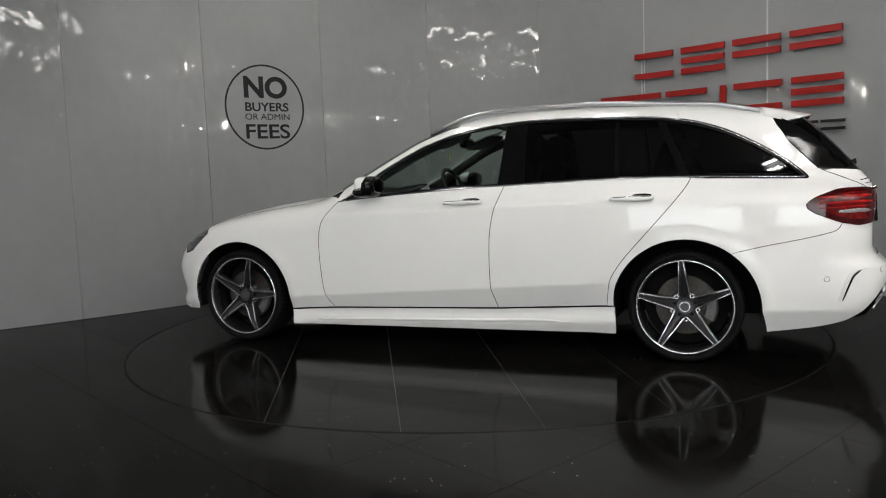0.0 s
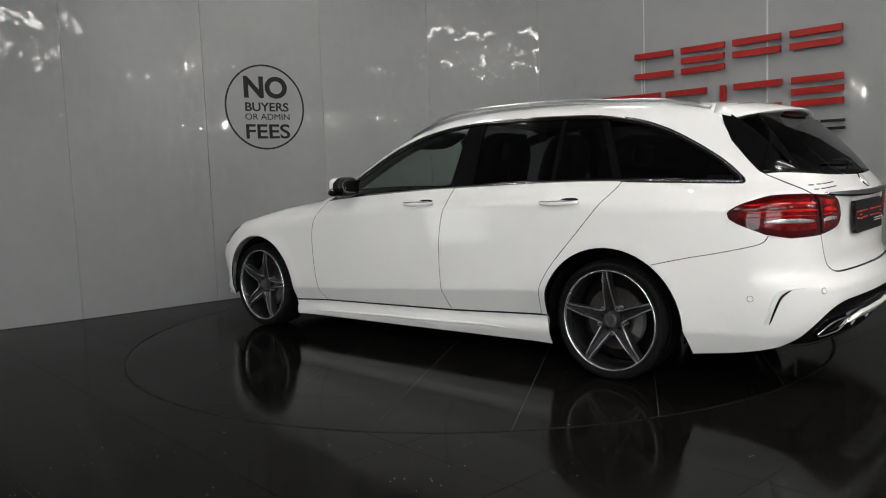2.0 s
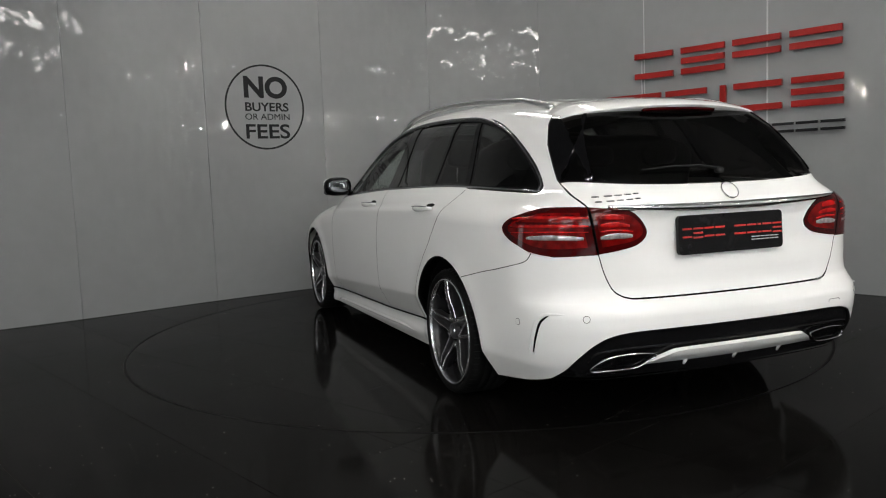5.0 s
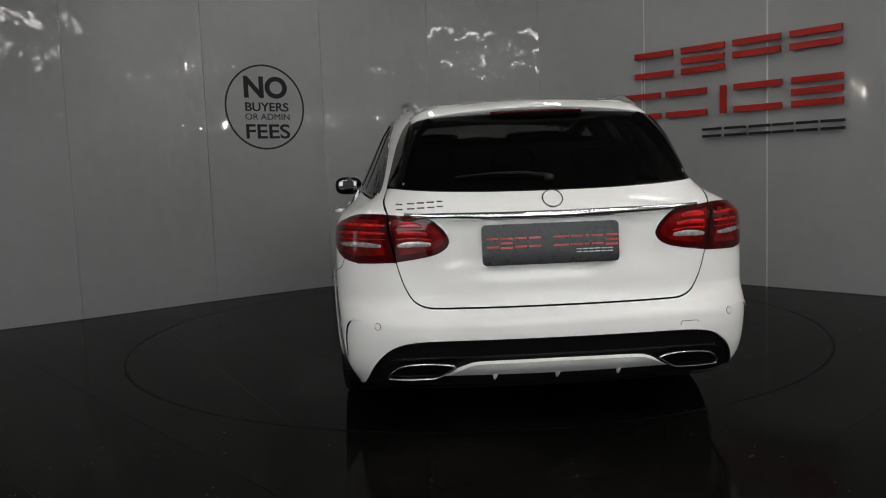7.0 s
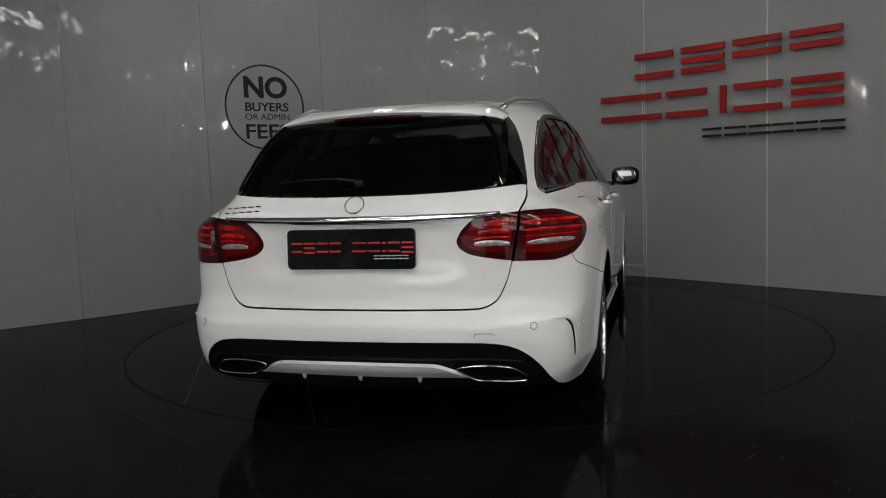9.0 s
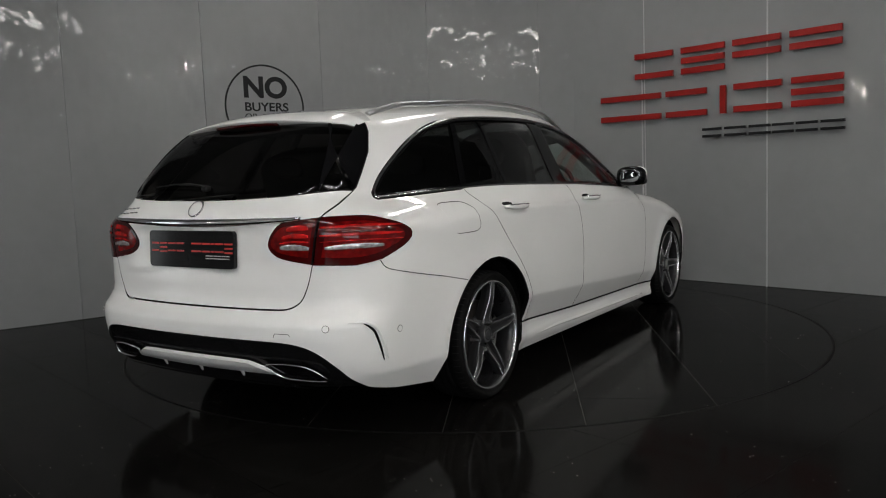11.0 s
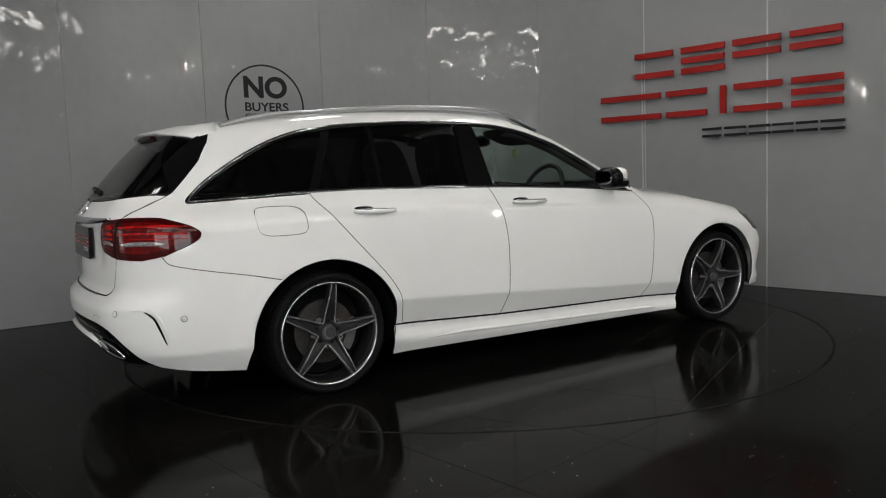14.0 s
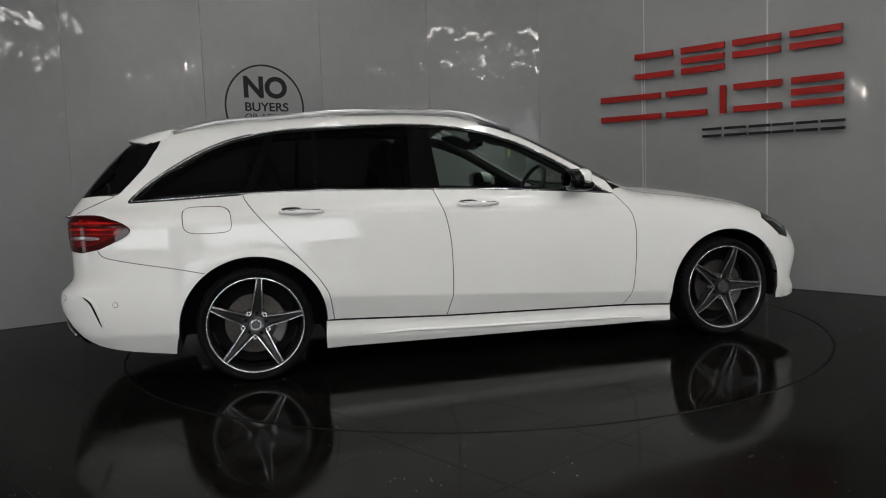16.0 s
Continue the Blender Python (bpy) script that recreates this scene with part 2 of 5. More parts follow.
# ---- room round the camera ----
def build_room():
    def slab(name, label, cat, mat, *a):
        return tagged(mesh_object(name, box_bm(*a), mat), label, cat, kind="structure")
    slab("wall_east", "plain grey painted side wall", "wall", ROOM_PAINT, 6.45, 6.6, -12, 5, -0.2, 3.75)
    for end, a in (("south", (-12, -2.75, -0.2, 3.75)), ("north", (-1.85, 5, -0.2, 3.75)), ("sill", (-2.75, -1.85, -0.2, 0.3)), ("head", (-2.75, -1.85, 1.8, 3.75))):
        slab("wall_west_" + end, "plain grey painted side wall round a narrow window", "wall", ROOM_PAINT, -6.6, -6.45, *a)
    slab("backdrop_west", "dull daylight outside a narrow side window", "backdrop", SIDE_GLOW, -7.15, -7.05, -3.4, -1.2, 0.0, 2.5)
    slab("wall_north", "plain grey painted wall behind the panelling", "wall", ROOM_PAINT, -6.45, 6.45, 5, 5.2, -0.2, 3.75)
    slab("ceiling", "plain grey showroom ceiling", "ceiling", CEILING, -6.6, 6.6, -12.2, 5.2, 3.75, 3.95)
    slab("wall_south_low", "plain grey sill wall under the shopfront", "wall", ROOM_PAINT, -6.45, 6.45, -12.2, -12, -0.2, 0.7)
    slab("wall_south_high", "plain grey wall over the shopfront", "wall", ROOM_PAINT, -6.45, 6.45, -12.2, -12, 2.7, 3.75)
    for i, (x0, x1) in enumerate(((-6.45, -5.0), (-1.2, 0.2), (4.4, 6.45))):
        slab("wall_south_pier_%d" % (i + 1), "plain grey pier beside the shopfront", "wall", ROOM_PAINT, x0, x1, -12.2, -12, 0.7, 2.7)
    slab("backdrop", "bright overcast daylight outside the shopfront", "backdrop", WINDOW_GLOW, -7, 7, -12.9, -12.8, 0.0, 3.2)


def tube_light():
    t = tagged(new("ceiling_light"), "twin white tube light under the ceiling", "ceiling light", group="tube lights over the showroom")
    part("housing", box_bm(-0.12, 0.12, -0.80, 0.80, 0.0, 0.06, bevel=0.008), HOUSING, t)
    for x in (-0.07, 0.07):
        part("tube", box_bm(x - 0.02, x + 0.02, -0.77, 0.77, -0.035, -0.002, bevel=0.008), GLOW, t)
    return t


def spot_lamp():
    s = tagged(new("spot_lamp"), "small white spot lamp with a bright lens", "spot lamp", group="spot lamps round the showroom")
    bm = bmesh.new()
    bmesh.ops.create_cone(bm, cap_ends=True, segments=20, radius1=0.07, radius2=0.05, depth=0.14)
    part("housing", bm, HOUSING, s, smooth=False)
    bm = bmesh.new()
    bmesh.ops.create_cone(bm, cap_ends=True, segments=20, radius1=0.034, radius2=0.034, depth=0.006)
    bmesh.ops.translate(bm, vec=(0, 0, -0.074), verts=bm.verts)
    part("lens", bm, SPOT_GLOW, s)
    return s


def led_panel():
    p = tagged(new("ceiling_panel"), "added rectangular light panel under the ceiling, out of view", "ceiling light", group="light panels over the showroom")
    part("frame", box_bm(-0.62, 0.62, -0.32, 0.32, 0.0, 0.05, bevel=0.006), HOUSING, p)
    part("diffuser", box_bm(-0.59, 0.59, -0.29, 0.29, -0.008, -0.001), LED_GLOW, p)
    return p


# Unseen panels, added to light the car and wall from the camera's side.
PANELS = [(x, -6.6) for x in (-1.5, 0.0, 1.5, 3.0)] + [(x, -9.2) for x in (-4.2, -1.4, 1.4, 4.2)]
# The first two tubes are added, unseen, to brighten the wall's middle and the roof.
TUBES = [(-0.9, 0.5, 0), (0.9, 0.5, 0), (-1.4, -8.0, 90), (-3.4, -6.2, 90), (-3.2, -9.6, 90), (0.6, -11.0, 90), (2.8, -11.0, 90),
         (2.1, -8.1, 90), (-1.5, -4.3, 90), (1.5, -4.3, 90), (2.6, -3.5, 60), (4.4, -5.7, 40), (5.3, -7.2, 40), (3.6, -7.0, 40), (-5.0, -8.0, -40)]
SPOTS = [(6.36, -3.05, 2.25), (6.36, -4.15, 2.40), (6.36, -3.05, 3.35), (6.36, -3.45, 1.50), (6.36, -3.80, 3.30), (5.45, -4.10, 3.68), (-6.36, -3.4, 2.3), (4.1, -3.0, 3.68), (3.5, -2.75, 3.68), (-4.6, -3.6, 3.68)]


def build_lights():
    first = tube_light()
    for i, (x, y, a) in enumerate(TUBES):
        m = pose(x, y, 3.68, 0, 0, a)
        if i:
            copy_thing(first, m)
        else:
            first.matrix_basis = m
    first = led_panel()
    for i, (x, y) in enumerate(PANELS):
        m = pose(x, y, 3.70)
        if i:
            copy_thing(first, m)
        else:
            first.matrix_basis = m
    first = spot_lamp()
    for i, (x, y, z) in enumerate(SPOTS):
        m = pose(x, y, z, 0, math.copysign(90, x) if z < 3.6 else 0, 0)
        if i:
            copy_thing(first, m)
        else:
            first.matrix_basis = m


build_wall()
build_floor()
table = build_table()
build_room()
build_lights()


# ---- the signs on the wall ----
def wall_bar(name, u0, u1, z0, z1, mat, parent, out=0.03, depth=0.025):
    return part(name, ribbon(bmesh.new(), u0, u1, z0, z1, out, out + depth, 3), mat, parent)


def build_bar_sign():
    """The firm's name as plain raised bars of its size and colour."""
    sign = tagged(new("wall_sign"), "raised red and black sign bars on the panelled wall", "sign")
    t = 0.052
    red = []
    for a, b in ((6.73, 7.115), (7.20, 7.614), (7.69, 8.103), (8.177, 8.582)):
        red += [(a, b, 2.108 - t, 2.108), (a, b, 1.873, 1.873 + t) if a < 7.5 else (a, b, 1.955, 2.007)]
    red += [(7.20, 7.614, 1.965, 2.017)]
    for a, b in ((6.36, 6.99), (7.043, 7.445), (7.70, 8.113), (8.193, 8.595)):
        red += [(a, b, 1.685, 1.737), (a, b, 1.497, 1.497 + t)]
    red += [(7.574, 7.626, 1.497, 1.737), (8.193, 8.595, 1.592, 1.644)]
    for a, b, z0, z1 in red:
        wall_bar("red_bar", a, b, z0, z1, RED, sign)
    for a, b in ((7.406, 7.578), (7.615, 7.806), (7.836, 8.016), (8.035, 8.209), (8.231, 8.40), (8.427, 8.607)):
        wall_bar("black_bar", a, b, 1.358, 1.38, BLACK_SIGN, sign)
        wall_bar("black_bar", a, b, 1.298, 1.32, BLACK_SIGN, sign)


def build_round_sign():
    """A black ring with lettering, set flat on the wall."""
    sign = tagged(new("round_wall_sign"), "black vinyl ring sign lettered on the grey wall", "sign")
    cu, cz, r = 2.805, 1.737, 0.388
    n = 96
    bm = bmesh.new()
    rows = []
    for k in range(n):
        a = 2 * math.pi * k / n
        rows.append([bm.verts.new(on_wall(cu + q * math.cos(a), cz + q * math.sin(a), o)[0])
                     for q, o in ((r - 0.016, 0.001), (r - 0.016, 0.004), (r, 0.004), (r, 0.001))])
    for k in range(n):
        a, b = rows[k], rows[(k + 1) % n]
        for j in range(3):
            bm.faces.new((a[j], b[j], b[j + 1], a[j + 1]))
    bmesh.ops.recalc_face_normals(bm, faces=bm.faces)
    part("ring", bm, BLACK_SIGN, sign)
    for words, u0, u1, z0, z1, fat in (("NO", 2.605, 3.03, 1.818, 2.018, 0.011), ("BUYERS", 2.61, 3.035, 1.699, 1.78, 0.006),
                                       ("OR ADMIN", 2.606, 3.041, 1.622, 1.678, 0.0), ("FEES", 2.607, 3.038, 1.449, 1.583, 0.005)):
        cu_ = bpy.data.curves.new("lettering", "FONT")
        cu_.body, cu_.extrude, cu_.offset = words, 0.0015, fat
        cu_.size = 0.3
        tmp = new("lettering", cu_)
        me = bpy.data.meshes.new_from_object(tmp)
        bpy.data.objects.remove(tmp)
        co = np.array([v.co[:] for v in me.vertices])
        lo, hi = co.min(0), co.max(0)
        for v in me.vertices:
            u = u0 + (v.co.x - lo[0]) / (hi[0] - lo[0]) * (u1 - u0)
            z = z0 + (v.co.y - lo[1]) / (hi[1] - lo[1]) * (z1 - z0)
            v.co = on_wall(u, z, 0.0015 + (v.co.z - lo[2]))[0]
        me.materials.append(BLACK_SIGN)
        ob = new("lettering", me)
        ob.parent = sign


build_bar_sign()
build_round_sign()
# ---- the car's outer surface ----
def curve_of(*knots, soft=0.02):
    """A smoothed line through knots (position, value), as a function."""
    xs = np.array([k[0] for k in knots], float)
    ys = np.array([k[1] for k in knots], float)
    g = np.linspace(xs[0] - 0.5, xs[-1] + 0.5, 2400)
    step = g[1] - g[0]
    first = ys[0] + (g - xs[0]) * (ys[1] - ys[0]) / (xs[1] - xs[0])
    last = ys[-1] + (g - xs[-1]) * (ys[-1] - ys[-2]) / (xs[-1] - xs[-2])
    v = np.where(g < xs[0], first, np.where(g > xs[-1], last, np.interp(g, xs, ys)))
    n = int(3 * soft / step) + 1
    w = np.exp(-0.5 * (np.arange(-n, n + 1) * step / soft) ** 2)
    v2 = np.convolve(np.pad(v, n, mode="edge"), w / w.sum(), "valid")
    return lambda x: np.interp(x, g, v2)


def step_up(a, b, x):
    f = np.clip((x - a) / (b - a), 0, 1)
    return f * f * (3 - 2 * f)


def smin(a, b, k):
    h = np.maximum(k - np.abs(a - b), 0) / k
    return np.minimum(a, b) - h * h * k / 4


half_width = curve_of((0.10, 0.850), (0.20, 0.870), (0.30, 0.884), (0.40, 0.893), (0.52, 0.899), (0.66, 0.901), (0.78, 0.897),
                      (0.88, 0.890), (0.95, 0.868), (1.0, 0.828), (1.1, 0.778), (1.2, 0.731), (1.3, 0.685), (1.4, 0.636), (1.5, 0.585), soft=0.025)
roof_line = curve_of((-2.4, 1.335), (-2.1, 1.352), (-1.8, 1.392), (-1.4, 1.431), (-0.9, 1.450), (-0.5, 1.451), (-0.2, 1.434), (0.0, 1.404), (0.15, 1.370),
                     (0.33, 1.308), (0.62, 1.165), (0.95, 0.992), (1.02, 0.958), (1.26, 0.927), (1.47, 0.902), (1.70, 0.862), (1.92, 0.815), (2.06, 0.77), (2.2, 0.70), soft=0.05)
rear_line = curve_of((0.14, -2.30), (0.20, -2.36), (0.28, -2.41), (0.36, -2.452), (0.44, -2.475), (0.505, -2.475), (0.535, -2.455), (0.56, -2.415), (0.60, -2.400),
                     (0.72, -2.400), (0.86, -2.405), (0.92, -2.400), (0.965, -2.372), (1.0, -2.340), (1.1, -2.262), (1.2, -2.172), (1.3, -2.070), (1.4, -1.96), soft=0.010)
front_line = curve_of((0.10, 2.06), (0.17, 2.09), (0.21, 2.148), (0.26, 2.143), (0.32, 2.105), (0.42, 2.15), (0.50, 2.168), (0.60, 2.155), (0.70, 2.115), (0.80, 2.03), (0.9, 1.85), soft=0.016)


def inside(x, y, z):
    """Positive inside the car's skin, nought on it."""
    ay = np.abs(y)
    w = half_width(z)
    w = w - 0.10 * np.maximum(x - 1.35, 0) ** 2 - 0.112 * np.maximum(-1.45 - x, 0) ** 2
    cabin = step_up(0.86, 1.02, z)
    w = w - cabin * (0.105 * (np.sqrt(np.maximum(-0.7 - x, 0) ** 2 + 0.04) - 0.2) + 0.12 * np.maximum(x - 0.1, 0) ** 2)
    fold = 0.855 - 0.038 * (x + 0.05)                    # the line that falls along the flank
    w = w - 0.010 * step_up(fold - 0.004, fold + 0.028, z)
    low = 0.385 - 0.060 * (x + 0.2)                      # the fold over the sill
    w = w - 0.20 * (low - z + np.sqrt((low - z) ** 2 + 0.008 ** 2)) * step_up(-1.75, -1.15, x)
    for cx in (-1.425, 1.418):                            # flared wheel arches
        r = np.sqrt(((x - cx) / 0.40) ** 2 + ((z - 0.30) / 0.39) ** 2)
        w = w + 0.010 * np.exp(-((r - 1.0) / 0.13) ** 2)
    w = w - 0.018 * step_up(0.44, 0.20, z) * step_up(-1.82, -2.18, x)
    w = w - 0.20 * (0.292 - z + np.sqrt((0.292 - z) ** 2 + 0.006 ** 2)) * step_up(-1.70, -1.84, x)   # the fold along the bumper's foot
    side = w - ay
    bend = np.where(x > -0.4, 0.30 * step_up(-0.4, 0.2, x), 0.0)
    roof = roof_line(x + bend * y * y) - 0.098 * y * y - z
    rear = x - rear_line(z) - 0.15 * y * y
    rear = rear - 0.014 * step_up(0.50, 0.34, ay) * step_up(0.650, 0.760, z) * step_up(0.905, 0.860, z)
    front = front_line(z) - 0.20 * y * y - x
    d = smin(side, roof, 0.14)
    d = smin(d, smin(rear, front, 0.01), 0.24 - 0.165 * step_up(0.92, 1.06, z) - 0.04 * step_up(0.45, 0.30, z))
    return d


def reach(origin, way, far=4.0):
    """Where rays that start inside leave the skin."""
    o, w = np.asarray(origin, float), np.asarray(way, float)
    lo, hi = np.zeros(len(o)), np.full(len(o), far)
    for _ in range(46):
        mid = (lo + hi) / 2
        p = o + w * mid[:, None]
        ins = inside(p[:, 0], p[:, 1], p[:, 2]) > 0
        lo, hi = np.where(ins, mid, lo), np.where(ins, hi, mid)
    return o + w * lo[:, None]


HUB_X = -1.0      # the upright axis round which the tail is unrolled


def skin(kind, ab, side=1):
    """Points on the skin: kind 's' from (x, z) on one flank, 'r' from (y, z) on the tail, 't' from (x, y) on the top,
    'c' from (angle, z) round the tail, 'f' from (y, z) on the front."""
    ab = np.asarray(ab, float)
    a, b = ab[:, 0], ab[:, 1]
    n = np.zeros(len(a))
    if kind == "s":
        o, w = np.stack([a, n, b], 1), np.stack([n, n + side, n], 1)
    elif kind == "r":
        o, w = np.stack([n - 1.0, a, b], 1), np.stack([n - 1, n, n], 1)
    elif kind == "f":
        o, w = np.stack([n + 1.2, a, b], 1), np.stack([n + 1, n, n], 1)
    elif kind == "d":
        o, w = np.stack([n + 1.2, n, b], 1), np.stack([np.cos(a), np.sin(a), n], 1)
    elif kind == "t":
        o, w = np.stack([a, b, n + 0.5], 1), np.stack([n, n, n + 1], 1)
    else:
        o, w = np.stack([n + HUB_X, n, b], 1), np.stack([np.cos(a), np.sin(a), n], 1)
    return reach(o, w)


def skin_normals(p):
    e = 1e-3
    g = np.stack([inside(p[:, 0] + dx, p[:, 1] + dy, p[:, 2] + dz) - inside(p[:, 0] - dx, p[:, 1] - dy, p[:, 2] - dz)
                  for dx, dy, dz in ((e, 0, 0), (0, e, 0), (0, 0, e))], 1)
    return -g / np.linalg.norm(g, axis=1)[:, None]


def unroll(p):
    """Skin points as (angle, z) round the tail's axis."""
    p = np.asarray(p, float)
    return np.stack([np.arctan2(p[:, 1], p[:, 0] - HUB_X) % (2 * np.pi), p[:, 2]], 1)


# ---- car materials ----
PAINT = material("white_paint", (0.80, 0.80, 0.785), rough=0.32, grain=0.006, grain_scale=400, stain=0.012, stain_scale=2.5, spec=0.0, coat=1.0, coat_rough=0.012)
INNER = material("dark_inner_metal", (0.008, 0.008, 0.008), rough=0.8, grain=0.2, spec=0.04)
GLOSS_BLACK = material("gloss_black", (0.004, 0.004, 0.0045), rough=0.04, grain=0.1, spec=0.16)
MATT_BLACK = material("black_plastic", (0.010, 0.010, 0.010), rough=0.45, grain=0.25, grain_scale=300, bump=0.0004, bump_scale=600, spec=0.2)
INSERT_BLACK = material("satin_black_insert", (0.006, 0.006, 0.0065), rough=0.18, grain=0.15, grain_scale=200, spec=0.12)
CHROME = material("chrome", (0.78, 0.78, 0.79), rough=0.09, metal=1.0, grain=0.04, grain_scale=60)
DARK_CHROME = material("dark_chrome", (0.16, 0.16, 0.165), rough=0.2, metal=1.0, grain=0.05)
TRIM_METAL = material("window_trim_metal", (0.40, 0.40, 0.41), rough=0.14, metal=1.0, grain=0.05, grain_scale=80)
SATIN = material("satin_aluminium", (0.52, 0.52, 0.53), rough=0.28, metal=1.0, grain=0.05, grain_scale=80)
MACHINED = material("machined_alloy", (0.62, 0.62, 0.63), rough=0.26, metal=0.88, grain=0.06, grain_scale=150)
ALLOY_GREY = material("grey_alloy_paint", (0.016, 0.016, 0.017), rough=0.38, grain=0.1, spec=0.35, coat=0.05)
BARREL = material("rim_barrel_paint", (0.014, 0.014, 0.015), rough=0.25, grain=0.08, spec=0.4)
HUB_GREY = material("hub_cap_grey", (0.10, 0.10, 0.105), rough=0.35, metal=0.7, grain=0.1)
RUBBER = material("tyre_rubber", (0.006, 0.006, 0.006), spec=0.06, rough=0.7, grain=0.25, grain_scale=90, stain=0.2, bump=0.0006, bump_scale=300)
BRAKE = material("brake_steel", (0.06, 0.055, 0.05), rough=0.5, metal=0.8, grain=0.25, grain_scale=70, stain=0.25, stain_scale=9)
CALIPER = material("caliper", (0.12, 0.12, 0.12), rough=0.5, metal=0.5, grain=0.15)
LAMP_RED = material("lamp_red", (0.040, 0.0008, 0.0012), rough=0.10, grain=0.08, grain_scale=40, spec=0.1, coat=0.4, coat_rough=0.01)
LAMP_BRIGHT = material("lamp_bright_red", (0.11, 0.0018, 0.002), rough=0.12, grain=0.3, grain_scale=30, stain=0.4, stain_scale=14, spec=0.1, coat=0.4, coat_rough=0.01)
LAMP_GUIDE = material("lamp_light_guide", (0.34, 0.006, 0.006), rough=0.12, grain=0.5, grain_scale=18, stain=0.4, stain_scale=9, spec=0.1, coat=0.6, coat_rough=0.01)
LAMP_CLEAR = material("lamp_clear", (0.42, 0.38, 0.38), rough=0.16, metal=0.5, grain=0.35, grain_scale=70, coat=1.0, coat_rough=0.01)
LAMP_DARK = material("lamp_dark", (0.02, 0.022, 0.025), rough=0.1, metal=0.2, grain=0.3, coat=1.0)
LEATHER = material("dark_leather", (0.022, 0.020, 0.019), rough=0.45, grain=0.2, grain_scale=90, bump=0.0008, bump_scale=220)
CABIN_TRIM = material("dark_cabin_trim", (0.016, 0.016, 0.017), rough=0.6, grain=0.2)
HEADLINER = material("pale_headliner", (0.10, 0.10, 0.095), rough=0.9, grain=0.05)
PLATE_BLACK = material("plate_black", (0.006, 0.006, 0.0065), rough=0.10, grain=0.3, stain=0.4, stain_scale=12, spec=0.22)
PLATE_RED = material("plate_red", (0.42, 0.016, 0.012), rough=0.3, grain=0.05)
PLATE_GREY = material("plate_grey", (0.45, 0.45, 0.46), rough=0.3, grain=0.05)
GLASS_FRONT = glass("green_tinted_glass", (0.64, 0.71, 0.675))
GLASS_REAR = glass("privacy_glass", (0.125, 0.125, 0.125))
GLASS_TAIL = glass("tail_glass", (0.20, 0.19, 0.18))
MIRROR = material("mirror_glass", (0.16, 0.165, 0.17), rough=0.01, metal=1.0)

from mathutils.geometry import delaunay_2d_cdt


def flow(pts, n=8):
    """A smooth run through points (open), with n steps from point to point."""
    p = [np.array(q, float) for q in pts]
    p = [2 * p[0] - p[1]] + p + [2 * p[-1] - p[-2]]
    out = []
    for i in range(1, len(p) - 2):
        for k in range(n):
            f = k / n
            out.append(0.5 * (2 * p[i] + (p[i + 1] - p[i - 1]) * f + (2 * p[i - 1] - 5 * p[i] + 4 * p[i + 1] - p[i + 2]) * f * f
                              + (3 * p[i] - p[i - 1] - 3 * p[i + 1] + p[i + 2]) * f ** 3))
    return [tuple(q) for q in out] + [tuple(p[-2])]


def fine(pts, step=0.02, closed=True):
    out = []
    for a, b in zip(pts, pts[1:] + (pts[:1] if closed else [])):
        n = max(1, int(math.dist(a, b) / step))
        out += [(a[0] + (b[0] - a[0]) * k / n, a[1] + (b[1] - a[1]) * k / n) for k in range(n)]
    return out if closed else out + [tuple(pts[-1])]


def within(poly, x, y):
    p = np.asarray(poly)
    q = np.roll(p, -1, 0)
    r = np.zeros(len(x), bool)
    for (x0, y0), (x1, y1) in zip(p, q):
        if y0 != y1:
            r ^= ((y0 > y) != (y1 > y)) & (x < x0 + (y - y0) * (x1 - x0) / (y1 - y0))
    return r


def shrink(poly, d):
    """The outline drawn in by d, to leave a panel gap."""
    p = np.asarray(poly, float)
    a, b = np.roll(p, 1, 0), np.roll(p, -1, 0)
    t = b - a
    t /= np.linalg.norm(t, axis=1)[:, None] + 1e-12
    area = 0.5 * np.sum(p[:, 0] * b[:, 1] - b[:, 0] * p[:, 1])
    n = np.stack([-t[:, 1], t[:, 0]], 1) * (1 if area > 0 else -1)
    return [tuple(q) for q in p + n * d]


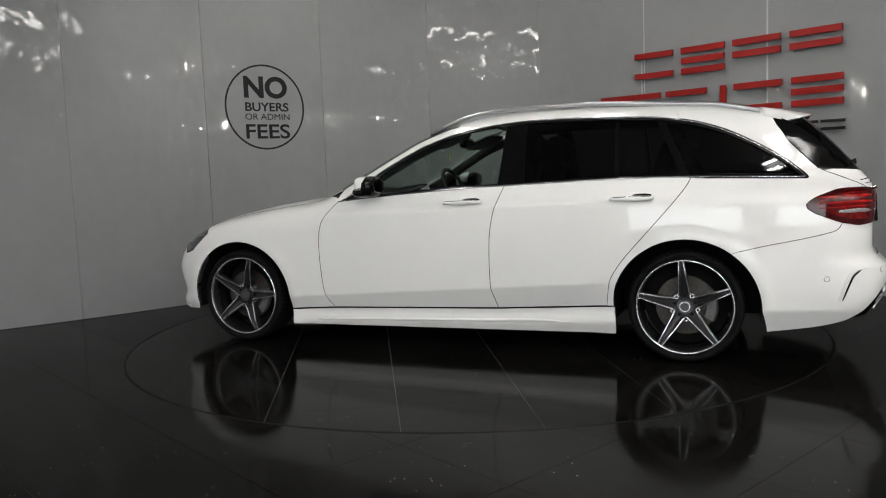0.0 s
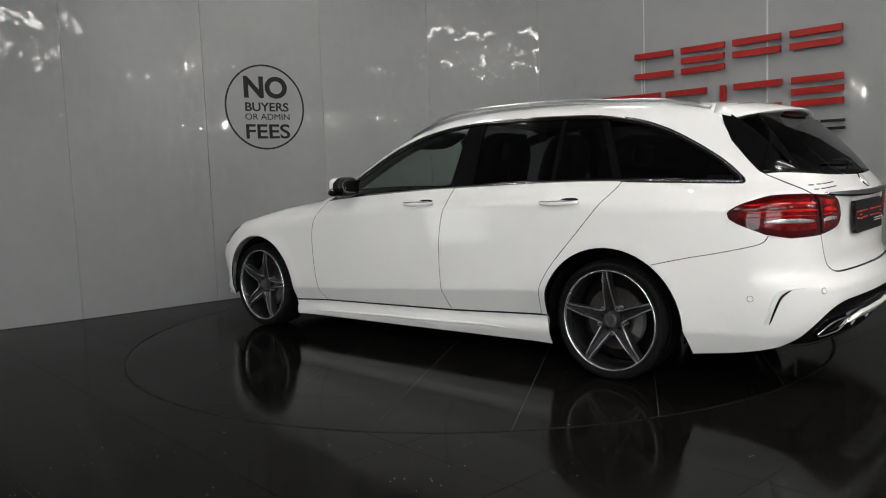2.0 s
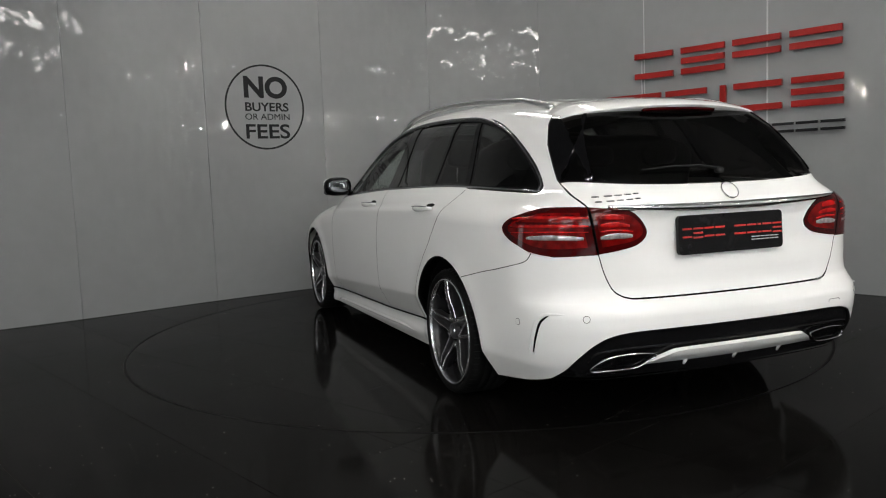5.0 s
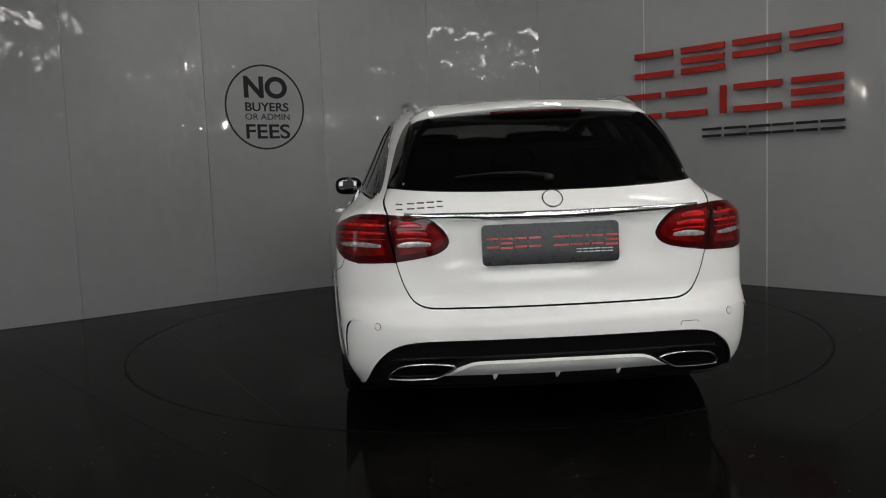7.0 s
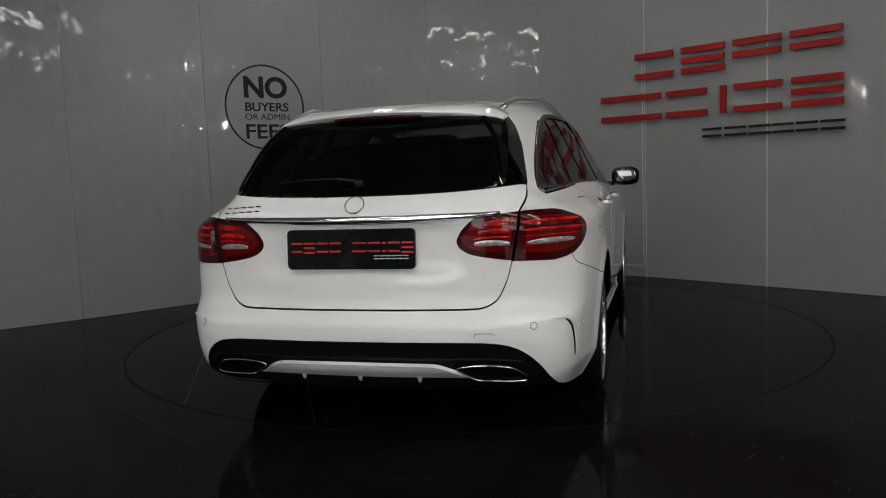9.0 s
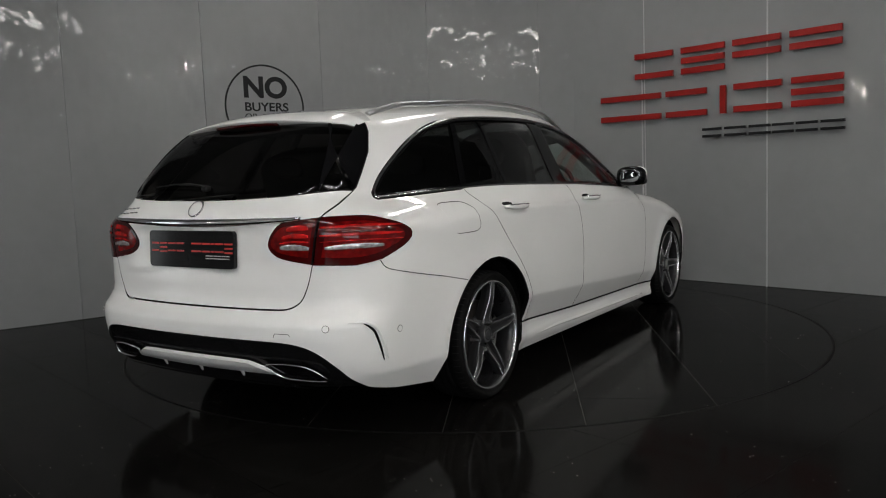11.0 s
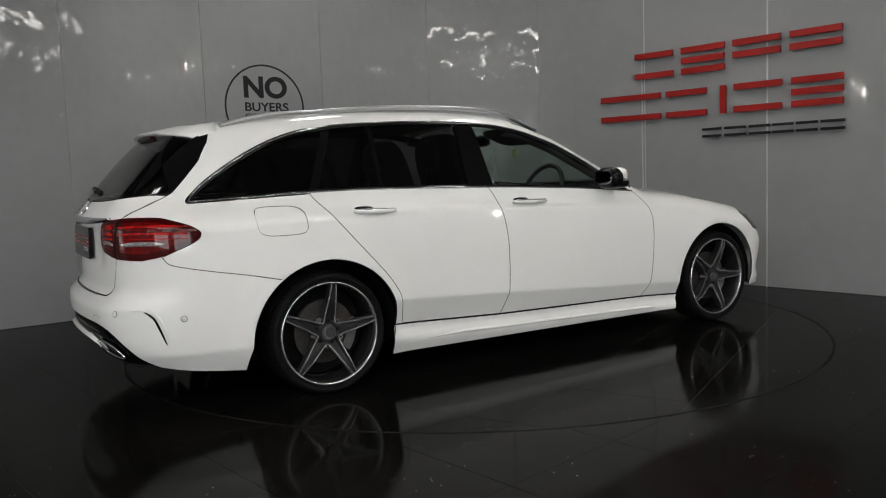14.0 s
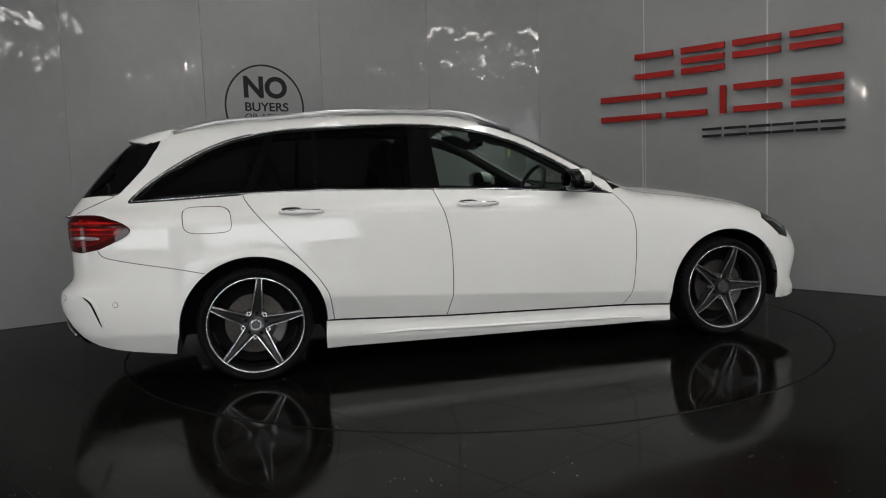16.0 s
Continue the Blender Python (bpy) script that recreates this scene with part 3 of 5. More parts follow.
def patch(name, kind, outline, mat, parent, side=1, lift=0.0, thick=0.012, step=0.04, gap=0.0, holes=(), label="", bulge=None, rows=(), lining=False):
    """A piece of the skin inside an outline, with a returned edge, as one mesh."""
    scale = 1.3 if kind in "cd" else 1.0
    if kind == "c" and side < 0:
        outline = [(2 * math.pi - a, z) for a, z in outline]
        holes = [[(2 * math.pi - a, z) for a, z in h] for h in holes]
    if kind in "rtf" and side < 0:
        k = 0 if kind in "rf" else 1
        outline = [tuple(-v if i == k else v for i, v in enumerate(q)) for q in outline]
    loops = []
    for i, o in enumerate([outline, *holes]):
        o = fine([(a * scale, b) for a, b in o], 0.02)
        loops.append(shrink(o, gap) if i == 0 else o)
    verts, edges = [], []
    for o in loops:
        n0 = len(verts)
        verts += o
        edges += [(n0 + i, n0 + (i + 1) % len(o)) for i in range(len(o))]
    p = np.array(loops[0])
    lo, hi = p.min(0), p.max(0)
    gx, gy = np.meshgrid(np.arange(lo[0] + step / 2, hi[0], step), np.arange(lo[1] + step / 2, hi[1], step))
    gx, gy = gx.ravel() + (np.round(gy.ravel() / step) % 2) * step * 0.3, gy.ravel()
    ok = within(loops[0], gx, gy)
    for h in loops[1:]:
        ok &= ~within(h, gx, gy)
    allp = np.array(verts)
    if len(gx):
        d = np.sqrt(((gx[:, None] - allp[None, :, 0]) ** 2 + (gy[:, None] - allp[None, :, 1]) ** 2).min(1))
        ok &= d > step * 0.4
    gx, gy = gx[ok], gy[ok]
    if len(rows):
        q = np.array(rows, float)
        q = q[within(loops[0], q[:, 0], q[:, 1])]
        d = np.sqrt(((q[:, None, :] - allp[None]) ** 2).sum(2).min(1))
        q = q[d > 0.008]
        d = np.sqrt(((gx[:, None] - q[None, :, 0]) ** 2 + (gy[:, None] - q[None, :, 1]) ** 2).min(1))
        gx, gy = np.concatenate([gx[d > 0.014], q[:, 0]]), np.concatenate([gy[d > 0.014], q[:, 1]])
    verts = [Vector(v) for v in verts] + [Vector(v) for v in zip(gx, gy)]
    v2, _, f2, *_ = delaunay_2d_cdt(verts, edges, [], 0, 1e-6)
    v2 = np.array([v[:] for v in v2])
    tri = np.array([f for f in f2 if len(f) == 3])
    c = v2[tri].mean(1)
    keep = within(loops[0], c[:, 0], c[:, 1])
    for h in loops[1:]:
        keep &= ~within(h, c[:, 0], c[:, 1])
    tri = tri[keep]
    used = np.unique(tri)
    remap = np.full(len(v2), -1)
    remap[used] = np.arange(len(used))
    v2, tri = v2[used], remap[tri]
    ab = v2 / np.array([scale, 1.0])
    p = skin(kind, ab, side)
    n = skin_normals(p)
    up = lift + (bulge(ab) if bulge else 0.0)
    p = p + n * (up[:, None] if bulge else up)
    fn = np.cross(p[tri[:, 1]] - p[tri[:, 0]], p[tri[:, 2]] - p[tri[:, 0]])
    flip = np.einsum("ij,ij->i", fn, n[tri].mean(1)) < 0
    tri[flip] = tri[flip][:, ::-1]
    count = {}
    for t in tri:
        for i in range(3):
            e = (t[i], t[(i + 1) % 3])
            count[e] = count.get(e, 0) + 1
    rim = [e for e in count if (e[1], e[0]) not in count]
    nv = len(p)
    rv = sorted({v for e in rim for v in e})
    top = {v: nv + i for i, v in enumerate(rv)}
    bot = {v: nv + len(rv) + i for i, v in enumerate(rv)}
    pts = np.concatenate([p, p[rv], p[rv] - n[rv] * thick]) if thick else p
    faces = [tuple(int(i) for i in t) for t in tri]
    if thick:
        faces += [(top[b], top[a], bot[a], bot[b]) for a, b in rim]
    me = bpy.data.meshes.new(name)
    me.from_pydata([tuple(q) for q in pts], [], faces)
    me.materials.append(mat)
    me.polygons.foreach_set("use_smooth", [True] * len(tri) + [False] * (len(faces) - len(tri)))
    if thick and gap:
        me.materials.append(INNER)
        me.polygons.foreach_set("material_index", [0] * len(tri) + [1] * (len(faces) - len(tri)))
    if not bulge:
        allv = [tuple(q) for q in n] + [tuple(q) for q in n[rv]] + [tuple(q) for q in n[rv]] if thick else [tuple(q) for q in n]
        me.normals_split_custom_set_from_vertices(allv)
    ob = new(name, me)
    ob.parent = parent
    if label:
        tagged(ob, label)
    if lining:
        back = bpy.data.meshes.new("lining")
        back.from_pydata([tuple(q) for q in p - n * 0.026], [], [tuple(int(i) for i in t) for t in tri])
        back.materials.append(INNER)
        new("lining", back).parent = ob
    return ob


FOLDS = [(x, 0.385 - 0.060 * (x + 0.2) + d) for d in (-0.03, -0.012, -0.004, 0.004, 0.012, 0.03) for x in np.arange(-1.1, 1.1, 0.022)]
FOLDS += [(x, 0.855 - 0.038 * (x + 0.05) + d) for d in (-0.012, 0.0, 0.012, 0.024, 0.038) for x in np.arange(-1.5, 1.5, 0.022)]


def strip(name, kind, pts, width, height, mat, parent, side=1, lift=0.0, taper=0.0, label="", round_top=True):
    """A moulding that runs along the skin through points."""
    if kind == "c" and side < 0:
        pts = [(2 * math.pi - a, z) for a, z in pts]
    if kind in "rtf" and side < 0:
        k = 0 if kind in "rf" else 1
        pts = [tuple(-v if i == k else v for i, v in enumerate(q)) for q in pts]
    p = skin(kind, pts, side)
    n = skin_normals(p)
    t = np.gradient(p, axis=0)
    t /= np.linalg.norm(t, axis=1)[:, None]
    b = np.cross(n, t)
    m = len(p)
    f = np.linspace(0, 1, m)
    w = width * (1 - taper * (2 * np.abs(f - 0.5)) ** 3)
    prof = [(-0.5, 0.0), (-0.46, 0.55), (-0.25, 0.95), (0.25, 0.95), (0.46, 0.55), (0.5, 0.0)] if round_top else [(-0.5, 0.0), (-0.5, 1.0), (0.5, 1.0), (0.5, 0.0)]
    k = len(prof)
    verts = []
    for i in range(m):
        for a, h in prof:
            verts.append(tuple(p[i] + b[i] * a * w[i] + n[i] * (lift + h * height)))
    faces = [(i * k + j, (i + 1) * k + j, (i + 1) * k + j + 1, i * k + j + 1) for i in range(m - 1) for j in range(k - 1)]
    faces += [tuple(range(k))[::-1], tuple((m - 1) * k + j for j in range(k))]
    bm = bmesh.new()
    vs = [bm.verts.new(v) for v in verts]
    for q in faces:
        bm.faces.new([vs[i] for i in q])
    bmesh.ops.recalc_face_normals(bm, faces=bm.faces)
    return part(name, bm, mat, parent, label, smooth=round_top)


def tube(bm, pts, radius, seg=10, flat=1.0):
    """A round bar along points; flat squashes it in height."""
    p = np.array(pts, float)
    t = np.gradient(p, axis=0)
    t /= np.linalg.norm(t, axis=1)[:, None]
    rings = []
    for i in range(len(p)):
        side = np.cross(t[i], (0, 0, 1.0)) if abs(t[i][2]) < 0.95 else np.cross(t[i], (0, 1.0, 0))
        side /= np.linalg.norm(side)
        upv = np.cross(side, t[i])
        r = radius[i] if hasattr(radius, "__len__") else radius
        rings.append([bm.verts.new(p[i] + side * r * math.cos(a) + upv * r * flat * math.sin(a)) for a in (2 * math.pi * k / seg for k in range(seg))])
    for a, b in zip(rings, rings[1:]):
        for k in range(seg):
            bm.faces.new((a[k], a[(k + 1) % seg], b[(k + 1) % seg], b[k]))
    bm.faces.new(rings[0][::-1]), bm.faces.new(rings[-1])
    bmesh.ops.recalc_face_normals(bm, faces=bm.faces)
    return bm


def blob(bm, cx, cy, cz, rx, ry, rz, power=3.0, u=20, v=12):
    """A rounded box, as a superellipsoid."""
    def pw(c):
        return math.copysign(abs(c) ** (2 / power), c)
    rows = []
    for j in range(1, v):
        b = -math.pi / 2 + math.pi * j / v
        rows.append([bm.verts.new((cx + rx * pw(math.cos(b)) * pw(math.cos(2 * math.pi * i / u)), cy + ry * pw(math.cos(b)) * pw(math.sin(2 * math.pi * i / u)),
                                   cz + rz * pw(math.sin(b)))) for i in range(u)])
    lo, hi = bm.verts.new((cx, cy, cz - rz)), bm.verts.new((cx, cy, cz + rz))
    for a, b in zip(rows, rows[1:]):
        for i in range(u):
            bm.faces.new((a[i], a[(i + 1) % u], b[(i + 1) % u], b[i]))
    for i in range(u):
        bm.faces.new((rows[0][(i + 1) % u], rows[0][i], lo))
        bm.faces.new((rows[-1][i], rows[-1][(i + 1) % u], hi))
    return bm


def disc_at(bm, c, axis, r0, r1, depth, seg=32, r_in=0.0):
    """A disc or ring facing along axis, from c, depth deep."""
    z = Vector(axis).normalized()
    q = z.to_track_quat("Z", "Y").to_matrix()
    c = Vector(c)
    def ring(r, h):
        return [bm.verts.new(c + q @ Vector((r * math.cos(2 * math.pi * k / seg), r * math.sin(2 * math.pi * k / seg), h))) for k in range(seg)]
    rows = [ring(r0, 0.0), ring(r1, depth)]
    if r_in:
        rows = [ring(r_in, 0.0)] + rows + [ring(r_in, depth)]
    for a, b in zip(rows, rows[1:] + (rows[:1] if r_in else [])):
        for k in range(seg):
            bm.faces.new((a[k], a[(k + 1) % seg], b[(k + 1) % seg], b[k]))
    if not r_in:
        bm.faces.new(rows[0][::-1]), bm.faces.new(rows[1])
    bmesh.ops.recalc_face_normals(bm, faces=bm.faces)
    return bm


# ---- the car's lines: (x, z) on the flank ----
DOOR_FRONT = flow([(0.680, 0.925), (0.764, 0.821), (0.793, 0.735), (0.800, 0.650), (0.796, 0.50), (0.779, 0.334), (0.732, 0.245)])
DOOR_MID = flow([(-0.418, 0.985), (-0.395, 0.925), (-0.370, 0.861), (-0.350, 0.775), (-0.338, 0.685), (-0.333, 0.525), (-0.335, 0.388)]) + [(-0.362, 0.268)]
DOOR_REAR = flow([(-1.452, 1.000), (-1.430, 0.955), (-1.363, 0.865), (-1.240, 0.724), (-1.114, 0.580), (-1.060, 0.505), (-1.028, 0.440), (-1.002, 0.298)])
BELT = flow([(0.680, 0.917), (0.381, 0.944), (0.032, 0.966), (-0.301, 0.983), (-0.624, 0.993), (-0.935, 1.002), (-1.234, 1.006), (-1.525, 1.001), (-1.811, 0.991), (-2.022, 0.984)], 6)
GLASS_TOP = flow([(0.655, 0.925), (0.617, 0.946), (0.530, 1.012), (0.441, 1.080), (0.315, 1.152), (0.180, 1.222), (0.060, 1.268), (-0.052, 1.304), (-0.200, 1.334), (-0.353, 1.352), (-0.554, 1.363),
                  (-0.883, 1.361), (-1.199, 1.348), (-1.354, 1.326), (-1.507, 1.292), (-1.657, 1.235), (-1.806, 1.155), (-1.924, 1.079), (-1.995, 1.020), (-2.022, 0.986)], 6)
belt_z = lambda x: float(np.interp(x, [p[0] for p in BELT][::-1], [p[1] for p in BELT][::-1]))
top_z = lambda x: float(np.interp(x, [p[0] for p in GLASS_TOP][::-1], [p[1] for p in GLASS_TOP][::-1]))
cut_z = curve_of((-1.9, 1.340), (-1.7, 1.355), (-1.36, 1.372), (-0.9, 1.395), (-0.5, 1.397), (-0.2, 1.376), (0.0, 1.343), (0.2, 1.268), (0.45, 1.130), (0.62, 1.032), (0.80, 0.945), (1.0, 0.905), (1.3, 0.868),
                 (1.5, 0.838), (1.7, 0.792), (1.85, 0.735), soft=0.03)


def arch(cx, a, b, a0, a1, n=28, zc=0.30):
    return [(cx + a * math.cos(radians(a0 + (a1 - a0) * k / n)), zc + b * math.sin(radians(a0 + (a1 - a0) * k / n))) for k in range(n + 1)]


def on_flank(pts):
    """Flank points (x, z) as (angle, z) round the tail."""
    return [tuple(q) for q in unroll(skin("s", pts, 1))]


def on_tail(pts):
    return [tuple(q) for q in unroll(skin("r", pts, 1))]


def build_flank(side, car):
    """Doors, wings, sills, panes and trims of one side."""
    s = dict(side=side)
    # front wing
    wing = DOOR_FRONT[::-1] + [(0.72, 0.945), (0.80, cut_z(0.80))] + [(x, float(cut_z(x))) for x in np.linspace(0.9, 1.76, 14)]
    wing += [(1.70, 0.722), (1.752, 0.668), (1.80, 0.62)] + arch(1.418, 0.376, 0.369, 30, 184)[0:] + [(1.046, 0.228)]
    patch("front_wing", "s", wing, PAINT, car, gap=0.0021, rows=FOLDS, **s)
    # doors
    front = DOOR_FRONT + [(-0.362, 0.268)] + DOOR_MID[::-1] + [q for q in BELT if -0.41 < q[0] < 0.66][::-1]
    fd = patch("front_door", "s", front, PAINT, car, gap=0.0021, rows=FOLDS, **s)
    rear = DOOR_MID + [(-1.002, 0.298)] + DOOR_REAR[::-1] + [q for q in BELT if -1.44 < q[0] < -0.43][::-1]
    rd = patch("rear_door", "s", rear, PAINT, car, gap=0.0021, rows=FOLDS, **s)
    # door handles
    for door, x0, x1, z in ((fd, -0.290, -0.056, 0.900), (rd, -1.268, -1.040, 0.902)):
        xm, half = (x0 + x1) / 2, (x1 - x0) / 2
        p = skin("s", [(x0 + (x1 - x0) * k / 14, z - 0.004 * k / 14) for k in range(15)], side)
        path = [q + np.array((0, side * (0.010 + 0.026 * math.sin(math.pi * k / 14) ** 0.45), 0)) for k, q in enumerate(p)]
        h = part("handle", tube(bmesh.new(), path, [0.007 + 0.009 * math.sin(math.pi * min(1, (k + 0.6) / 15)) for k in range(15)], 10, 1.0), PAINT, door, "white handle with a chrome strip", smooth=True)
        path2 = [q + np.array((0, side * 0.007, 0.009)) for q in path[1:-1]]
        part("chrome_strip", tube(bmesh.new(), path2, 0.0065, 8, 0.6), CHROME, h, "chrome strip", smooth=True)
        # flat dark oval on the door, drawn as the shade in the handle's cup
        cup = [(x0 + half * (0.55 + 0.45 * math.cos(a)), z + 0.012 + 0.009 * math.sin(a)) for a in (2 * math.pi * k / 24 for k in range(24))]
        patch("handle_cup_shade", "s", cup, INNER, door, lift=0.0015, thick=0, step=0.02, **s)
    # sill
    top = lambda x: float(np.interp(x, (-1.046, -1.002, -0.362, 0.732, 1.046), (0.297, 0.2945, 0.2645, 0.2415, 0.2245)))
    sill = [(x, top(x)) for x in np.linspace(-1.046, 1.046, 40)] + [(1.046, 0.152), (-1.046, 0.160)]
    def swell(ab):
        d = np.clip((np.array([top(x) for x in ab[:, 0]]) - ab[:, 1]) / 0.115, 0, 1)
        return 0.006 + 0.044 * step_up(0.10, 0.60, d)
    sp = patch("sill", "s", sill, PAINT, car, gap=0.001, step=0.02, bulge=swell, **s)
    strip("sill_blade", "s", [(x, top(x) - 0.052 - 0.018 * step_up(-0.5, -0.95, x)) for x in np.linspace(-0.93, 0.86, 30)], 0.018, 0.014, PAINT, sp, lift=0.036, taper=0.8, **s)
    # dark strip coloured in as the shade below the blade
    strip("sill_blade_shade", "s", [(x, top(x) - 0.066 - 0.018 * step_up(-0.5, -0.95, x)) for x in np.linspace(-0.90, 0.84, 30)], 0.006, 0.002, DARK_GAP, sp, lift=0.044, taper=0.9, **s)
    # panes
    def pane(name, xs0, xs1, mat, label):
        (b0, t0), (b1, t1) = xs0, xs1     # lower and upper ends of the rear and front edges
        low = [q for q in BELT[::-1] if b0 < q[0] < b1]
        high = [q for q in GLASS_TOP if t0 < q[0] < t1]
        o = [(b0, belt_z(b0) + 0.010)] + [(x, z + 0.010) for x, z in low] + [(b1, belt_z(b1) + 0.010)]
        o += [(t1, top_z(t1) - 0.012)] + [(x, z - 0.012) for x, z in high] + [(t0, top_z(t0) - 0.012)]
        return patch(name, "s", o, mat, car, lift=-0.006, thick=0.004, step=0.06, label=label, **s)
    pane("front_side_window", (-0.375, -0.395), (0.505, 0.47), GLASS_FRONT, "lightly tinted side window")
    pane("rear_side_window", (-1.048, -1.035), (-0.535, -0.51), GLASS_REAR, "dark privacy glass")
    pane("small_side_window", (-1.402, -1.262), (-1.068, -1.052), GLASS_REAR, "dark privacy glass")
    pane("luggage_side_window", (-1.995, -1.99), (-1.443, -1.297), GLASS_REAR, "dark privacy glass")
    def pillar(name, b0, b1, t0, t1, mat):
        o = [(b0, belt_z(b0) + 0.006), (b1, belt_z(b1) + 0.006), (t1, top_z(t1) - 0.006), (t0, top_z(t0) - 0.006)]
        patch(name, "s", o, mat, car, lift=-0.003, thick=0.02, step=0.05, **s)
    pillar("centre_pillar", -0.538, -0.372, -0.512, -0.392, GLOSS_BLACK)
    pillar("window_divider", -1.071, -1.046, -1.055, -1.033, GLOSS_BLACK)
    pillar("rear_pillar", -1.446, -1.399, -1.300, -1.259, GLOSS_BLACK)
    corner = [(0.50, belt_z(0.50) + 0.006), (0.648, belt_z(0.648) + 0.004), (0.47, top_z(0.47) - 0.006)]
    patch("mirror_triangle", "s", corner, GLOSS_BLACK, car, lift=-0.003, thick=0.02, step=0.04, **s)
    # bright trims round the panes
    strip("window_seal", "s", [(x, z - 0.010) for x, z in GLASS_TOP[4:-3]], 0.016, 0.004, GLOSS_BLACK, car, lift=-0.002, **s)
    strip("window_trim", "s", GLASS_TOP, 0.010, 0.006, TRIM_METAL, car, lift=-0.001, label="thin dark chrome window trim", **s)
    strip("belt_seal", "s", [(x, z + 0.009) for x, z in BELT[2:-2]], 0.012, 0.004, GLOSS_BLACK, car, lift=-0.002, **s)
    strip("belt_trim", "s", [(x, z + 0.001) for x, z in BELT], 0.010, 0.006, TRIM_METAL, car, lift=-0.001, label="thin dark chrome trim under the windows", **s)
    # roof side rail panel over the panes
    upper = [(x, z + 0.003) for x, z in GLASS_TOP if -1.40 < x < 0.66]
    rail = upper + [(-1.40, float(cut_z(-1.40)))] + [(x, float(cut_z(x))) for x in np.linspace(-1.30, 0.70, 40)] + [(0.705, 0.930)]
    patch("roof_side", "s", rail, PAINT, car, thick=0.02, lift=-0.0012, lining=True, **s)
    # headlight
    lamp = [(1.700, 0.722), (1.755, 0.755), (1.815, 0.738), (1.885, 0.690), (1.905, 0.640), (1.880, 0.592), (1.807, 0.618), (1.752, 0.664)]
    hl = patch("headlight", "s", lamp, LAMP_DARK, car, lift=-0.002, gap=0.001, step=0.02, label="dark glossy headlight", **s)
    strip("light_bar", "s", flow([(1.735, 0.712), (1.80, 0.695), (1.865, 0.645)]), 0.012, 0.003, LAMP_CLEAR, hl, **s)
    # dark wheel housings
    for cx, a, b in ((-1.425, 0.383, 0.373), (1.418, 0.374, 0.367)):
        bm = bmesh.new()
        rows = [[bm.verts.new((x, side * y, z)) for x, z in arch(cx, a, b, -12, 192)] for y in (0.845, 0.50)]
        for i in range(28):
            bm.faces.new((rows[0][i], rows[0][i + 1], rows[1][i + 1], rows[1][i]))
        bm.faces.new(rows[1])
        part("wheel_housing", bm, INNER, car)
    # mirror
    bm = blob(bmesh.new(), 0.436, side * 0.944, 1.022, 0.068, 0.092, 0.050, 2.8)
    for v in bm.verts:
        k = (abs(v.co.y) - 0.86) / 0.19
        v.co.x -= 0.03 * k
        v.co.z += 0.012 * (v.co.x - 0.43) * -4 * (0.5 - k)
    mir = part("door_mirror", bm, PAINT, car, "white door mirror with a black foot", smooth=True)
    bm = blob(bmesh.new(), 0.432, side * 0.942, 0.974, 0.066, 0.088, 0.030, 2.8)
    part("mirror_foot", bm, GLOSS_BLACK, mir, smooth=True)
    part("mirror_arm", tube(bmesh.new(), [(0.47, side * 0.815, 0.955), (0.462, side * 0.86, 0.960), (0.45, side * 0.90, 0.968)], [0.034, 0.030, 0.026], 10, 0.55), GLOSS_BLACK, mir, smooth=True)
    bm = blob(bmesh.new(), 0.388, side * 0.944, 1.008, 0.050, 0.096, 0.064, 2.8)
    part("mirror_rim", bm, GLOSS_BLACK, mir, smooth=True)
    bm = blob(bmesh.new(), 0.3390, side * 0.944, 1.012, 0.004, 0.074, 0.042, 2.9)
    part("mirror_glass", bm, MIRROR, mir, smooth=True)
    part("indicator", tube(bmesh.new(), [(0.40 + 0.105 * math.sin(a) * 0.95, side * (0.925 + 0.110 * math.cos(a)), 1.000 - 0.004 * k) for k, a in enumerate(np.linspace(0.15, 1.35, 8))], 0.0065, 8), LAMP_CLEAR, mir, smooth=True)
    # roof rail
    xs = np.linspace(-1.80, 0.14, 34)
    foot = skin("t", [(x, side * (0.535 - 0.045 * step_up(-1.3, -1.8, x) + 0.02 * step_up(-0.3, 0.1, x))) for x in xs])
    path = [q + np.array((0, 0, 0.004 + 0.030 * min(1.0, math.sin(math.pi * k / 33) * 2.6))) for k, q in enumerate(foot)]
    part("roof_rail", tube(bmesh.new(), path, 0.0155, 10, 0.8), SATIN, car, "satin aluminium roof rail", smooth=True)


def shrink_in(run):
    """The tailgate's edge, drawn in by the width of the panel gap."""
    return np.array([(a + 0.004, z) for a, z in run])


def rounded_plate(bm, half_w, half_h, r, x0, x1):
    """An upright plate across x with rounded corners."""
    o = []
    for cy, cz, a0 in ((half_w - r, half_h - r, 0), (r - half_w, half_h - r, 90), (r - half_w, r - half_h, 180), (half_w - r, r - half_h, 270)):
        o += [(cy + r * math.cos(radians(a0 + 15 * k)), cz + r * math.sin(radians(a0 + 15 * k))) for k in range(7)]
    a, b = ([bm.verts.new((x, y, z)) for y, z in o] for x in (x0, x1))
    bm.faces.new(a), bm.faces.new(b)
    for i in range(len(o)):
        j = (i + 1) % len(o)
        bm.faces.new((a[i], a[j], b[j], b[i]))
    bmesh.ops.recalc_face_normals(bm, faces=bm.faces)
    return bm


